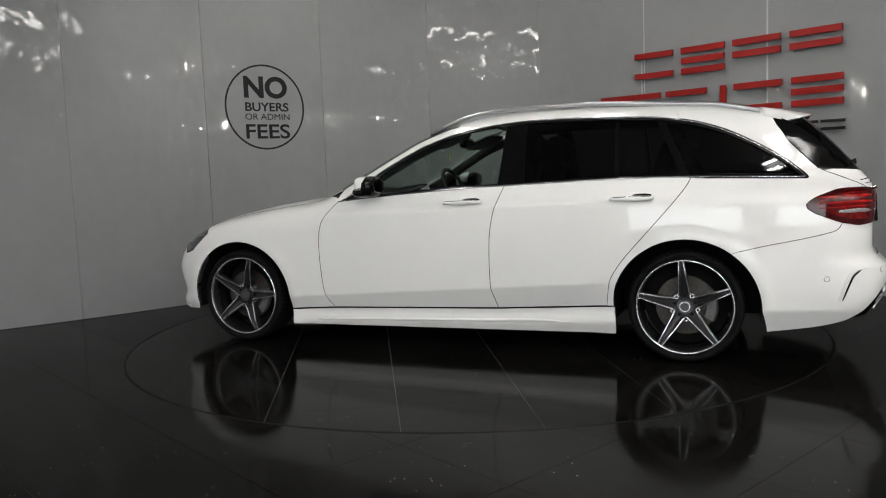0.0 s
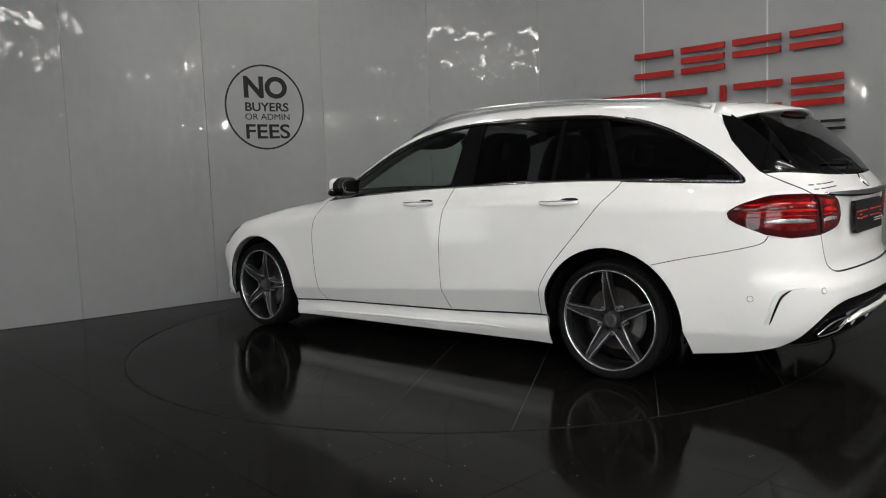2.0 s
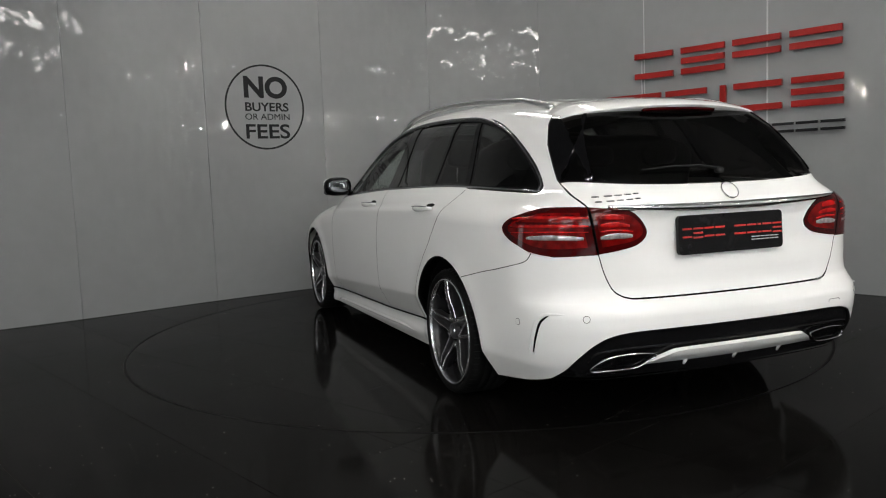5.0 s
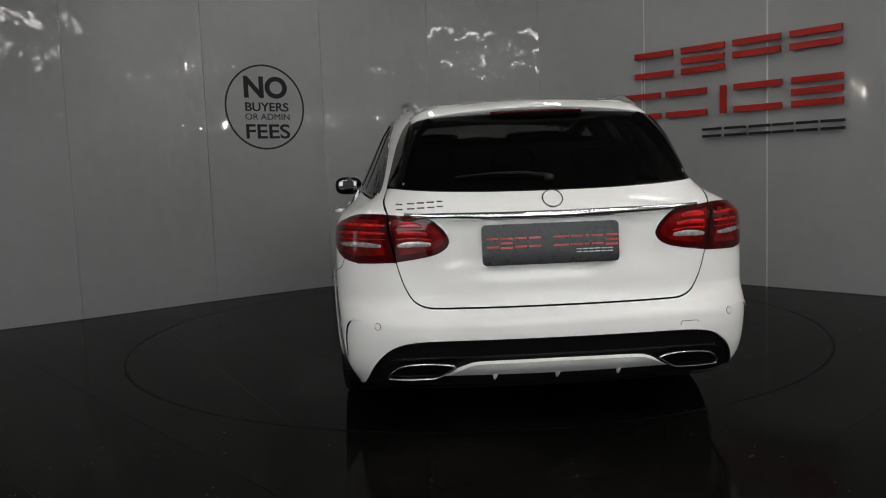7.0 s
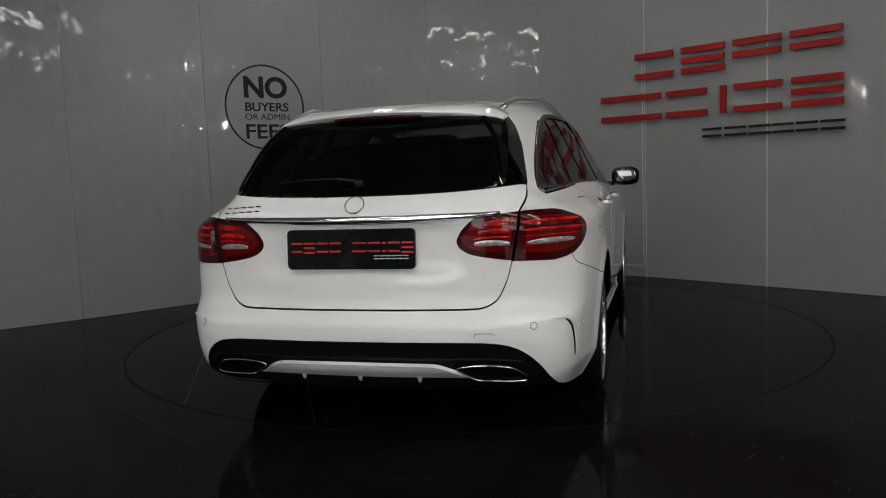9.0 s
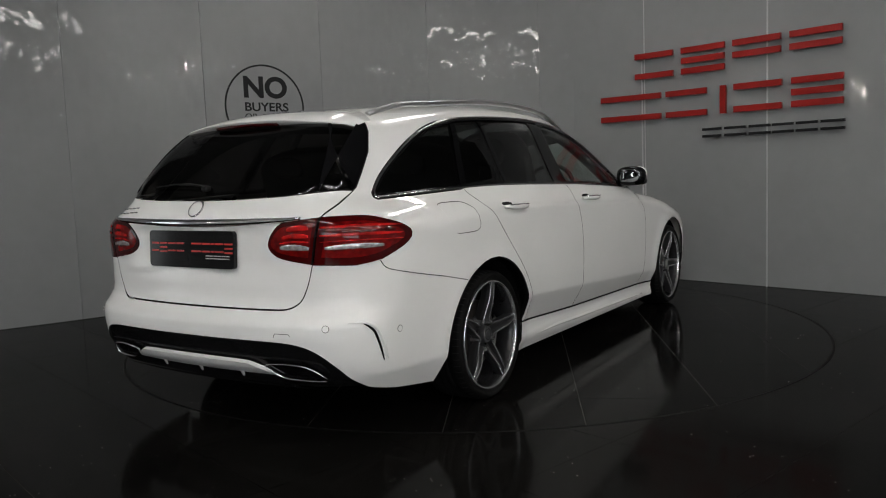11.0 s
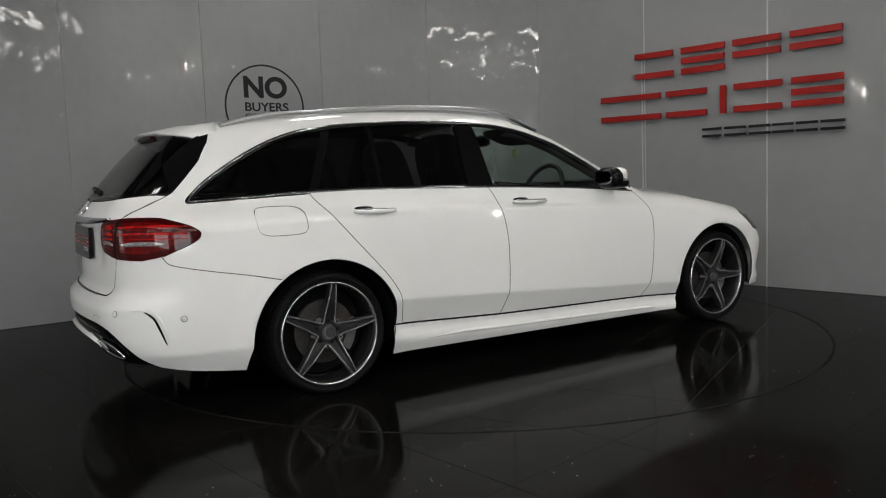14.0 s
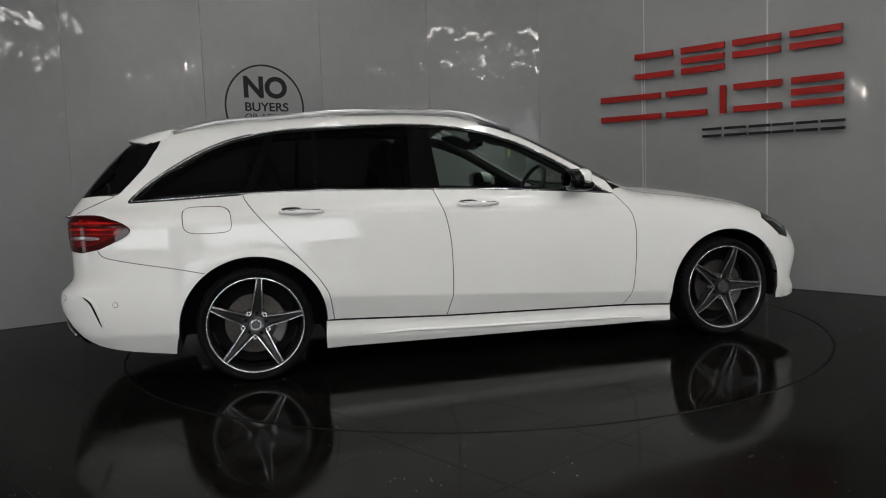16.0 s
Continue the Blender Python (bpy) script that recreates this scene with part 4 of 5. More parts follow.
def build_tail(car):
    """Quarter panels, tailgate, lamps and bumper."""
    third = unroll
    lamp_top = [(-2.305, 0.632, 0.923), (-2.245, 0.700, 0.924), (-2.172, 0.754, 0.921), (-2.124, 0.806, 0.904), (-2.075, 0.844, 0.884), (-2.038, 0.860, 0.862), (-2.024, 0.862, 0.846)]
    lamp_low = [(-2.032, 0.864, 0.826), (-2.058, 0.862, 0.808), (-2.098, 0.858, 0.790), (-2.186, 0.827, 0.752), (-2.270, 0.762, 0.734), (-2.343, 0.611, 0.739)]
    split = flow([(-2.186, 0.750), (-2.160, 0.715), (-2.093, 0.694), (-1.96, 0.665), (-1.826, 0.639), (-1.668, 0.603)], 5)
    gate_edge = [(-1.835, 0.490, 1.345), (-1.886, 0.556, 1.269), (-1.955, 0.602, 1.180), (-2.045, 0.630, 1.09), (-2.105, 0.645, 1.030), (-2.209, 0.6485, 0.972), (-2.268, 0.6415, 0.945)]
    arch_rear = arch(-1.425, 0.385, 0.376, 180, 0)
    front_part = [q for q in arch_rear if q[0] > -1.668]
    tip = flow([(-2.026, 0.978), (-2.034, 0.987), (-2.022, 1.006)], 4)
    over = [(x, z + 0.009) for x, z in GLASS_TOP[::-1] if -1.99 < x < -1.36]
    under = [(x, z - 0.006) for x, z in BELT if -2.0 < x < -1.46]
    outline = on_flank(DOOR_REAR[::-1] + under + tip + over + [(-1.36, float(cut_z(-1.36)))] + [(x, float(cut_z(x))) for x in (-1.5, -1.6, -1.7, -1.78)])
    outline += [tuple(q) for q in third(gate_edge)] + [tuple(q) for q in third(flow(lamp_top, 3))] + [tuple(q) for q in third(flow(lamp_low[:4], 3))]
    outline += on_flank(split + front_part[0:] + [(-1.042, 0.296)])
    flap = on_flank([(-1.639 + 0.123 * math.copysign(abs(math.cos(a)) ** 0.5, math.cos(a)) - 0.010 * math.sin(a), 0.878 + 0.070 * math.copysign(abs(math.sin(a)) ** 0.5, math.sin(a))) for a in (2 * math.pi * k / 40 for k in range(40))])
    inner_flap = shrink(flap, 0.0030)
    for side in (1, -1):
        q = patch("quarter_panel", "c", outline, PAINT, car, side=side, gap=0.0020, step=0.035, holes=[flap] if side < 0 else (), lining=True)
        if side < 0:
            patch("fuel_flap", "c", inner_flap, PAINT, q, side=side, step=0.035)
            patch("flap_well", "c", shrink(flap, -0.01), INNER, q, side=side, lift=-0.011, thick=0, step=0.04)
    # lamps
    outer = [tuple(q) for q in third(flow(lamp_top, 4) + flow(lamp_low, 4))]
    inner_yz = flow([(0.605, 0.741), (0.525, 0.752), (0.456, 0.766), (0.416, 0.788), (0.402, 0.815), (0.412, 0.842), (0.430, 0.866), (0.472, 0.900), (0.545, 0.913), (0.628, 0.922)], 4)
    inner = on_tail(inner_yz)
    A = lambda y, z: on_tail([(y, z)])[0]
    for side in (1, -1):
        tl = patch("tail_lamp", "c", outer, LAMP_RED, car, side=side, lift=0.004, gap=0.002, step=0.02, label="glossy red tail lamp with a clear band")
        il = patch("inner_tail_lamp", "c", inner, LAMP_RED, car, side=side, lift=0.004, gap=0.002, step=0.02, label="glossy red lamp on the tailgate")
        def run(lamp, name, a, b, w, mat, h=0.002, lift=0.0055, bend=0.004):
            strip(name, "c", flow([a, ((a[0] + b[0]) / 2, (a[1] + b[1]) / 2 + bend), b], 10), w, h, mat, lamp, side=side, lift=lift, taper=0.5)
        def core(lamp, name, edge, fa, fz, dz, mat, lift):
            e = np.array(edge)
            mid = (e.max(0) + e.min(0)) / 2
            patch(name, "c", [tuple(q) for q in (e - mid) * np.array((fa, fz)) + mid + np.array((0, dz))], mat, lamp, side=side, lift=lift, thick=0.002, step=0.02)
        ang = [q[0] for q in unroll([(-2.325, 0.66, 0), (-2.20, 0.81, 0), (-2.08, 0.86, 0), (-2.25, 0.775, 0)])]
        core(tl, "red_core", outer, 0.82, 0.72, 0.005, LAMP_BRIGHT, 0.0045)
        core(il, "red_core", inner, 0.84, 0.74, 0.003, LAMP_BRIGHT, 0.0045)
        for z, w in ((0.882, 0.022), (0.852, 0.018), (0.829, 0.008)):
            run(tl, "light_guide", (ang[0] + 0.012, z), (ang[1] - 0.075, z - 0.003), w * 0.6, LAMP_GUIDE, h=0.0012)
            run(il, "light_guide", A(0.600, z), A(0.470 + (z - 0.832) * 0.7, z - 0.006), w, LAMP_GUIDE, h=0.0012)
        run(tl, "clear_band", (ang[0], 0.804), (ang[1] - 0.02, 0.807), 0.020, LAMP_CLEAR)
        run(il, "clear_band", A(0.600, 0.804), A(0.470, 0.806), 0.022, LAMP_CLEAR)
    # tailgate
    low = flow([(0.0, 0.561), (0.25, 0.561), (0.44, 0.562), (0.495, 0.566), (0.530, 0.580), (0.556, 0.605), (0.585, 0.665), (0.606, 0.738)], 4)
    seam = flow([(0.632, 0.926), (0.645, 0.972), (0.634, 1.018)], 4)
    base = flow([(0.618, 1.022), (0.52, 1.012), (0.40, 1.004), (0.22, 0.998), (0.0, 0.996)], 4)
    half = low + inner_yz + seam + base
    gate = patch("tailgate", "r", half + [(-y, z) for y, z in half[::-1]][1:-1], PAINT, car, gap=0.0013, step=0.03, lining=True)
    side_edge = flow([(0.626, 1.034), (0.609, 1.09), (0.582, 1.18), (0.541, 1.269), (0.520, 1.298), (0.488, 1.316)], 4)
    gl = [(0.0, 1.004), (0.22, 1.006), (0.40, 1.012), (0.52, 1.019), (0.60, 1.026)] + side_edge + [(0.25, 1.319), (0.0, 1.321)]
    patch("rear_window", "r", gl + [(-y, z) for y, z in gl[::-1]][1:-1], GLASS_TAIL, car, lift=-0.002, thick=0.006, step=0.05, label="dark tinted rear window")
    for sgn in (1, -1):
        outer_e = third(flow(gate_edge[:5], 4))
        inner_e = third([q * np.array((1, 1, 1)) for q in skin("r", [(y - 0.055, z) for y, z in side_edge])])[::-1]
        patch("window_border", "c", [tuple(q) for q in np.concatenate([inner_e, shrink_in(outer_e)])][::-1], GLOSS_BLACK, car, side=sgn, lift=0.0005, thick=0.03, step=0.03)
    # gate furniture
    strip("chrome_strip", "r", [(y, 0.905 + 0.012 * (y / 0.57) ** 2) for y in np.linspace(-0.565, 0.565, 50)], 0.033, 0.020, CHROME, gate, label="chrome strip over the number plate", taper=0.55)
    p = skin("r", [(0.0, 0.962)])[0]
    n = skin_normals(p[None])[0]
    em = part("emblem", disc_at(bmesh.new(), p + n * 0.002, n, 0.0415, 0.0405, 0.005, 40, 0.0365), CHROME, gate, "plain chrome ring emblem", smooth=False)
    x = 0.598
    for w in (0.024, 0.028, 0.028, 0.028, 0.022):
        for dz in (-0.009, 0.010):
            strip("badge_bar", "r", [(x - w * f, 0.950 + dz + (0.598 - x) * 0.05) for f in (0, 0.33, 0.66, 1)], 0.0055, 0.003, DARK_CHROME, gate, label="small chrome badge bar")
        x -= w + 0.010 if w > 0.024 or x < 0.5 else w + 0.018
    # number plate with plain bars
    pl = new("number_plate")
    pl.parent = car
    tagged(pl, "black plate with red and grey bars")
    pz, py = 0.795, 0.016
    px = float(skin("r", [(0.0, 0.872)])[0][0]) - 0.004
    pl.matrix_basis = pose(px, py, pz, 0, 3.0, 0)
    bm = bmesh.new()
    rounded_plate(bm, 0.263, 0.078, 0.018, -0.012, 0.006)
    part("plate", bm, PLATE_BLACK, pl)
    u = 0.245
    for k, w in enumerate((0.044, 0.046, 0.046, 0.046, 0, 0.058, 0.046, 0.016, 0.046, 0.046)):
        if not w:
            u -= 0.04
            continue
        for dz in (0.024, 0.006, -0.012) if k in (1, 9) else (0.024, -0.008):
            part("red_bar", box_bm(-0.0145, -0.0118, u - w, u, dz - 0.0035, dz + 0.0035), PLATE_RED, pl)
        u -= w + 0.0085
    for k in range(6):
        a = -0.098 - k * 0.024
        for dz in (-0.026, -0.037):
            part("grey_bar", box_bm(-0.0145, -0.0118, a - 0.019, a, dz - 0.002, dz + 0.002), PLATE_GREY, pl)
    # wiper
    w0 = skin("r", [(-0.005, 1.048), (0.10, 1.055), (0.22, 1.058), (0.36, 1.052)])
    wn = skin_normals(w0)
    wp = part("wiper_arm", tube(bmesh.new(), [q + m * h for q, m, h in zip(w0, wn, (0.010, 0.020, 0.018, 0.010))], [0.009, 0.007, 0.005, 0.004], 8, 0.7), MATT_BLACK, car, smooth=True)
    part("wiper_pivot", blob(bmesh.new(), w0[0][0] - 0.012, 0.0, 1.046, 0.018, 0.018, 0.013), MATT_BLACK, wp, smooth=True)
    # roof spoiler
    bm = bmesh.new()
    rows = []
    for y in np.linspace(-0.524, 0.524, 37):
        e = 1 - 0.17 * (abs(y) / 0.524) ** 4
        x1 = -2.092 + 0.10 * (y / 0.52) ** 2 + 0.06 * max(0.0, (abs(y) - 0.44) / 0.086) ** 2
        x0 = -1.80 - 0.03 * max(0.0, (abs(y) - 0.40) / 0.156)
        z0 = float(skin("t", [(x0, y)])[0][2])
        z1 = 1.338 - 0.035 * (y / 0.52) ** 2 - 0.030 * max(0.0, (abs(y) - 0.45) / 0.106) ** 2
        rows.append([bm.verts.new(v) for v in ((x0, y, z0 + 0.003), ((x0 + x1) / 2, y, (z0 + z1) / 2 + 0.010 * e), (x1 + 0.01, y, z1 + 0.004), (x1, y, z1 - 0.004),
                                               (x1 + 0.012, y, z1 - 0.012), (x1 + 0.05, y, z1 - 0.024), (x0 - 0.02, y, z0 - 0.045))])
    for a, b in zip(rows, rows[1:]):
        for j in range(7):
            bm.faces.new((a[j], a[(j + 1) % 7], b[(j + 1) % 7], b[j]))
    bm.faces.new(rows[0]), bm.faces.new(rows[-1][::-1])
    bmesh.ops.recalc_face_normals(bm, faces=bm.faces)
    sp = part("roof_spoiler", bm, PAINT, car, smooth=False)
    sp.data.polygons.foreach_set("use_smooth", [f.normal.z > 0.5 for f in sp.data.polygons])
    bm = bmesh.new()
    tube(bm, [(-2.070 + 0.10 * (y / 0.52) ** 2, y, 1.321 - 0.035 * (y / 0.52) ** 2) for y in np.linspace(-0.19, 0.19, 15)], 0.010, 8, 0.9)
    part("brake_light", bm, LAMP_RED, sp, "dark red high brake light", smooth=True)
    # bumper
    side_rear = [(-1.425 + 0.385 * math.cos(radians(a)), 0.30 + 0.376 * math.sin(radians(a))) for a in np.linspace(127, 179, 14)]
    bl = on_flank([(-1.812, 0.285), (-1.834, 0.176), (-1.92, 0.185), (-2.05, 0.202), (-2.13, 0.218)])
    dif_top = [tuple(q) for q in third([(-2.205, 0.748, 0.240), (-2.28, 0.728, 0.285), (-2.335, 0.703, 0.338), (-2.380, 0.664, 0.388), (-2.410, 0.612, 0.422), (-2.432, 0.540, 0.438), (-2.455, 0.40, 0.443), (-2.474, 0.0, 0.445)])]
    halfb = on_tail([(y, z - 0.004) for y, z in low]) + [tuple(q) for q in third(lamp_low[::-1][:3])] + on_flank(split) + on_flank(side_rear) + bl + flow(dif_top, 4)
    full = halfb + [(2 * math.pi - a, z) for a, z in halfb[::-1]][1:-1]
    bumper = patch("rear_bumper", "c", full, PAINT, car, gap=0.0014, step=0.03)
    dark_low = [tuple(q) for q in third([(-2.205, 0.750, 0.232), (-2.33, 0.60, 0.236), (-2.37, 0.40, 0.240), (-2.38, 0.0, 0.245)])]
    hd = flow([tuple(q) for q in third([(-2.235, 0.738, 0.245)])] + dif_top, 4)
    dk = hd + dark_low[::-1][0:] 
    patch("diffuser_black", "c", dk + [(2 * math.pi - a, z) for a, z in dk[::-1]], INSERT_BLACK, bumper, lift=-0.010, thick=0, step=0.03, label="black plastic bumper insert")
    ridge = on_tail(flow([(0.668, 0.318), (0.655, 0.345), (0.620, 0.362), (0.50, 0.370), (0.34, 0.372), (0.0, 0.374)], 5))
    strip("insert_ridge", "c", ridge + [(2 * math.pi - a, z) for a, z in ridge[::-1]][1:], 0.008, 0.006, INSERT_BLACK, bumper, lift=-0.010)
    wt = on_tail(flow([(0.690, 0.268), (0.60, 0.268), (0.50, 0.274), (0.455, 0.283), (0.42, 0.300), (0.38, 0.328), (0.345, 0.347), (0.30, 0.356), (0.15, 0.359), (0.0, 0.360)], 4))
    wb = on_tail([(0.0, 0.268), (0.20, 0.266), (0.40, 0.262), (0.55, 0.259), (0.690, 0.256)])
    wh = wt + wb
    ap = patch("diffuser_blade", "c", wh + [(2 * math.pi - a, z) for a, z in wh[::-1]][1:-1], PAINT, bumper, thick=0.02, step=0.015, label="pale lower bumper blade", bulge=lambda ab: -0.024 + 0.042 * step_up(0.25, 0.352, ab[:, 1]))
    for y in (0.235, -0.008, -0.250):
        strip("fin", "r", [(y + 0.01 * f, 0.350 - 0.080 * f) for f in np.linspace(0, 1, 8)], 0.024, 0.012, PAINT, ap, lift=-0.017, taper=0.5)
    for sgn in (1, -1):
        tip_ring = [(0.398, 0.336), (0.420, 0.346), (0.50, 0.352), (0.575, 0.347), (0.615, 0.334), (0.648, 0.304), (0.652, 0.290), (0.630, 0.283), (0.50, 0.285), (0.462, 0.291), (0.430, 0.309)]
        loop = flow([(sgn * y, z) for y, z in tip_ring + tip_ring[:2]], 4)
        ex = strip("exhaust_trim", "r", loop, 0.0055, 0.007, CHROME, bumper, label="chrome exhaust surround")
        patch("exhaust_mouth", "r", [(sgn * y, z) for y, z in tip_ring], GLOSS_BLACK, ex, lift=-0.006, thick=0.0, step=0.03)
        groove = flow([(-2.172, 0.806, 0.352), (-2.205, 0.816, 0.410), (-2.240, 0.819, 0.468), (-2.262, 0.812, 0.492), (-2.294, 0.795, 0.510), (-2.345, 0.745, 0.513)], 5)
        g = [tuple(q) for q in third(groove)]
        # black strip drawn for the narrow shadow in the white bumper crease
        strip("crease_shadow", "c", g[:20], 0.011, 0.003, GLOSS_BLACK, bumper, side=sgn, lift=0.0, taper=0.7)
        strip("vent_blade", "c", [(a - 0.011, z + 0.003) for a, z in g], 0.016, 0.0040, PAINT, bumper, side=sgn, taper=0.9)
        for q in ((-2.119, 0.850, 0.466), (-2.385, 0.690, 0.499)):
            c = skin("c", unroll([q]))[0] * np.array((1, sgn, 1))
            n = skin_normals(c[None])[0]
            s = part("parking_sensor", disc_at(bmesh.new(), c, n, 0.0125, 0.0115, 0.0025, 20), PAINT, bumper)
            part("sensor_ring", disc_at(bmesh.new(), c, n, 0.0145, 0.0140, 0.0012, 20, 0.0125), DARK_GAP, s)
    cover = [(-0.474, 0.462), (-0.474, 0.470), (-0.480, 0.477), (-0.541, 0.477), (-0.548, 0.470)]
    strip("tow_cover_line", "r", cover, 0.0022, 0.0008, DARK_GAP, bumper, round_top=False)


def build_top_and_front(car):
    """Roof, windscreen, bonnet and front bumper."""
    def edge(xs):
        return [(x, float(skin("s", [(x, float(cut_z(x)))])[0][1])) for x in xs]
    half = edge(np.linspace(-0.06, -1.78, 40)) + [(-1.84, 0.48), (-1.87, 0.40), (-1.885, 0.0)]
    fr = [(-0.02, 0.0), (-0.025, 0.25), (-0.05, 0.48)]
    o = fr + half
    patch("roof", "t", o + [(x, -y) for x, y in o[::-1]][1:-1], PAINT, car, step=0.05, thick=0.02)
    o = [(0.975, 0.0), (0.95, 0.25), (0.86, 0.52)] + edge(np.linspace(0.70, -0.055, 20)) + [(-0.045, 0.48), (-0.02, 0.25), (-0.015, 0.0)]
    patch("windscreen", "t", o + [(x, -y) for x, y in o[::-1]][1:-1], GLASS_FRONT, car, step=0.06, thick=0.005, label="tinted windscreen")
    o = [(2.00, 0.0), (1.97, 0.3), (1.88, 0.56)] + edge(np.linspace(1.75, 0.706, 24)) + [(0.862, 0.525), (0.952, 0.25), (0.978, 0.0)]
    patch("bonnet", "t", o + [(x, -y) for x, y in o[::-1]][1:-1], PAINT, car, step=0.04, gap=0.002)
    def round_front(pts):
        p = skin("s", pts, 1)
        return [(math.atan2(q[1], q[0] - 1.2), q[2]) for q in p]
    f = round_front([(1.905, 0.64), (1.880, 0.588), (1.805, 0.612)] + [(1.418 + 0.376 * math.cos(radians(a)), 0.30 + 0.369 * math.sin(radians(a))) for a in np.linspace(50, -8, 12)] + [(1.806, 0.205)])
    f = [(0.0, 0.74), (0.30, 0.72), (0.55, 0.69)] + f + [(0.8, 0.195), (0.4, 0.185), (0.0, 0.185)]
    fb = patch("front_bumper", "d", f + [(-a, z) for a, z in f[::-1]][1:-1], PAINT, car, step=0.03, gap=0.001)
    for s in (1, -1):
        strip("splitter", "d", [(s * a, 0.212) for a in np.linspace(0.15, 0.86, 20)], 0.022, 0.004, PAINT, fb)
        strip("air_intake", "d", [(s * a, 0.275 + 0.02 * (a - 0.3)) for a in np.linspace(0.15, 0.62, 16)], 0.12, 0.003, GLOSS_BLACK, fb)


def build_cabin(car):
    """The dark underside, the tub and the seats that show through the panes."""
    bm = box_bm(-1.0, 1.02, -0.80, 0.80, 0.17, 0.74, bevel=0.02)
    part("floor_pan", bm, INNER, car)
    part("rear_floor", box_bm(-2.20, -0.99, -0.49, 0.49, 0.21, 0.74, bevel=0.03), INNER, car)
    for s in (1, -1):
        part("door_lining", box_bm(-1.42, 0.62, s * 0.800 - 0.012, s * 0.800 + 0.012, 0.70, 0.93, bevel=0.008), CABIN_TRIM, car)
        part("boot_lining", box_bm(-2.02, -1.40, s * 0.60 - 0.02, s * 0.60 + 0.02, 0.70, 0.955, bevel=0.008), CABIN_TRIM, car)
    part("engine_bay", box_bm(1.0, 2.0, -0.49, 0.49, 0.18, 0.70, bevel=0.03), INNER, car)
    part("load_cover", box_bm(-2.14, -1.32, -0.585, 0.585, 0.90, 0.925, bevel=0.006), CABIN_TRIM, car)
    bm = bmesh.new()
    blob(bm, 0.66, 0, 0.855, 0.24, 0.70, 0.09, 3.0, 24, 12)
    part("dashboard", bm, CABIN_TRIM, car, smooth=True)
    o = [(-0.14, 0.0), (-0.17, 0.45)] + [(x, float(skin("s", [(x, float(cut_z(x)))])[0][1]) - 0.02) for x in np.linspace(-0.2, -1.76, 20)] + [(-1.83, 0.42), (-1.86, 0.0)]
    patch("headlining", "t", o + [(x, -y) for x, y in o[::-1]][1:-1], HEADLINER, car, lift=-0.045, step=0.08, thick=0)
    for s in (1, -1):
        bm = bmesh.new()
        blob(bm, -0.12, s * 0.37, 0.74, 0.27, 0.25, 0.09, 4)
        seat = part("front_seat", bm, LEATHER, car, "dark leather front seat", smooth=True)
        bm = bmesh.new()
        blob(bm, 0, 0, 0.30, 0.075, 0.25, 0.33, 3.6)
        bmesh.ops.rotate(bm, cent=(0, 0, 0), matrix=Matrix.Rotation(radians(-17), 3, "Y"), verts=bm.verts)
        bmesh.ops.translate(bm, vec=(-0.30, s * 0.37, 0.70), verts=bm.verts)
        part("backrest", bm, LEATHER, seat, smooth=True)
        bm = blob(bmesh.new(), -0.515, s * 0.37, 1.185, 0.055, 0.125, 0.085, 3.0)
        part("headrest", bm, LEATHER, seat, smooth=True)
        for d in (-0.05, 0.05):
            part("headrest_post", tube(bmesh.new(), [(-0.512, s * 0.37 + d, 1.13), (-0.50, s * 0.37 + d, 1.02)], 0.006, 6), CHROME, seat)
    bench = part("rear_bench", blob(bmesh.new(), -1.02, 0, 0.76, 0.25, 0.68, 0.09, 5, 28, 10), LEATHER, car, "dark leather rear bench", smooth=True)
    bm = blob(bmesh.new(), 0, 0, 0.25, 0.07, 0.66, 0.27, 5, 28, 12)
    bmesh.ops.rotate(bm, cent=(0, 0, 0), matrix=Matrix.Rotation(radians(-18), 3, "Y"), verts=bm.verts)
    bmesh.ops.translate(bm, vec=(-1.19, 0, 0.74), verts=bm.verts)
    part("backrest", bm, LEATHER, bench, smooth=True)
    for y in (0.40, 0.0, -0.40):
        part("headrest", blob(bmesh.new(), -1.365, y, 1.135, 0.048, 0.115, 0.060, 3.0), LEATHER, bench, smooth=True)
    wheel = bmesh.new()
    pts = [(0.33 + 0.18 * math.cos(a) * 0.42, -0.37 + 0.185 * math.sin(a), 0.935 + 0.18 * math.cos(a) * 0.9) for a in np.linspace(0, 2 * math.pi, 33)]
    tube(wheel, pts, 0.015, 8)
    sw = part("steering_wheel", wheel, CABIN_TRIM, car, smooth=True)
    part("wheel_hub", blob(bmesh.new(), 0.36, -0.37, 0.925, 0.03, 0.10, 0.05), CABIN_TRIM, sw, smooth=True)
    for s in (1, -1):
        bm = blob(bmesh.new(), 0, 0, 0, 0.115, 0.20, 0.012, 4.0)
        bmesh.ops.rotate(bm, cent=(0, 0, 0), matrix=Matrix.Rotation(radians(24), 3, "Y"), verts=bm.verts)
        bmesh.ops.translate(bm, vec=(0.085, s * 0.36, 1.285), verts=bm.verts)
        part("sun_visor", bm, CABIN_TRIM, car, smooth=True)
        path = [q - np.array((0.02, s * 0.035, 0.03)) for q in skin("s", [(x, float(cut_z(x)) - 0.02) for x in np.linspace(-0.1, 0.66, 14)], s)]
        part("pillar_trim", tube(bmesh.new(), path, 0.034, 8), CABIN_TRIM, car, smooth=True)
    part("inner_mirror", blob(bmesh.new(), 0.10, 0, 1.275, 0.025, 0.11, 0.038, 3.5), GLOSS_BLACK, car, smooth=True)
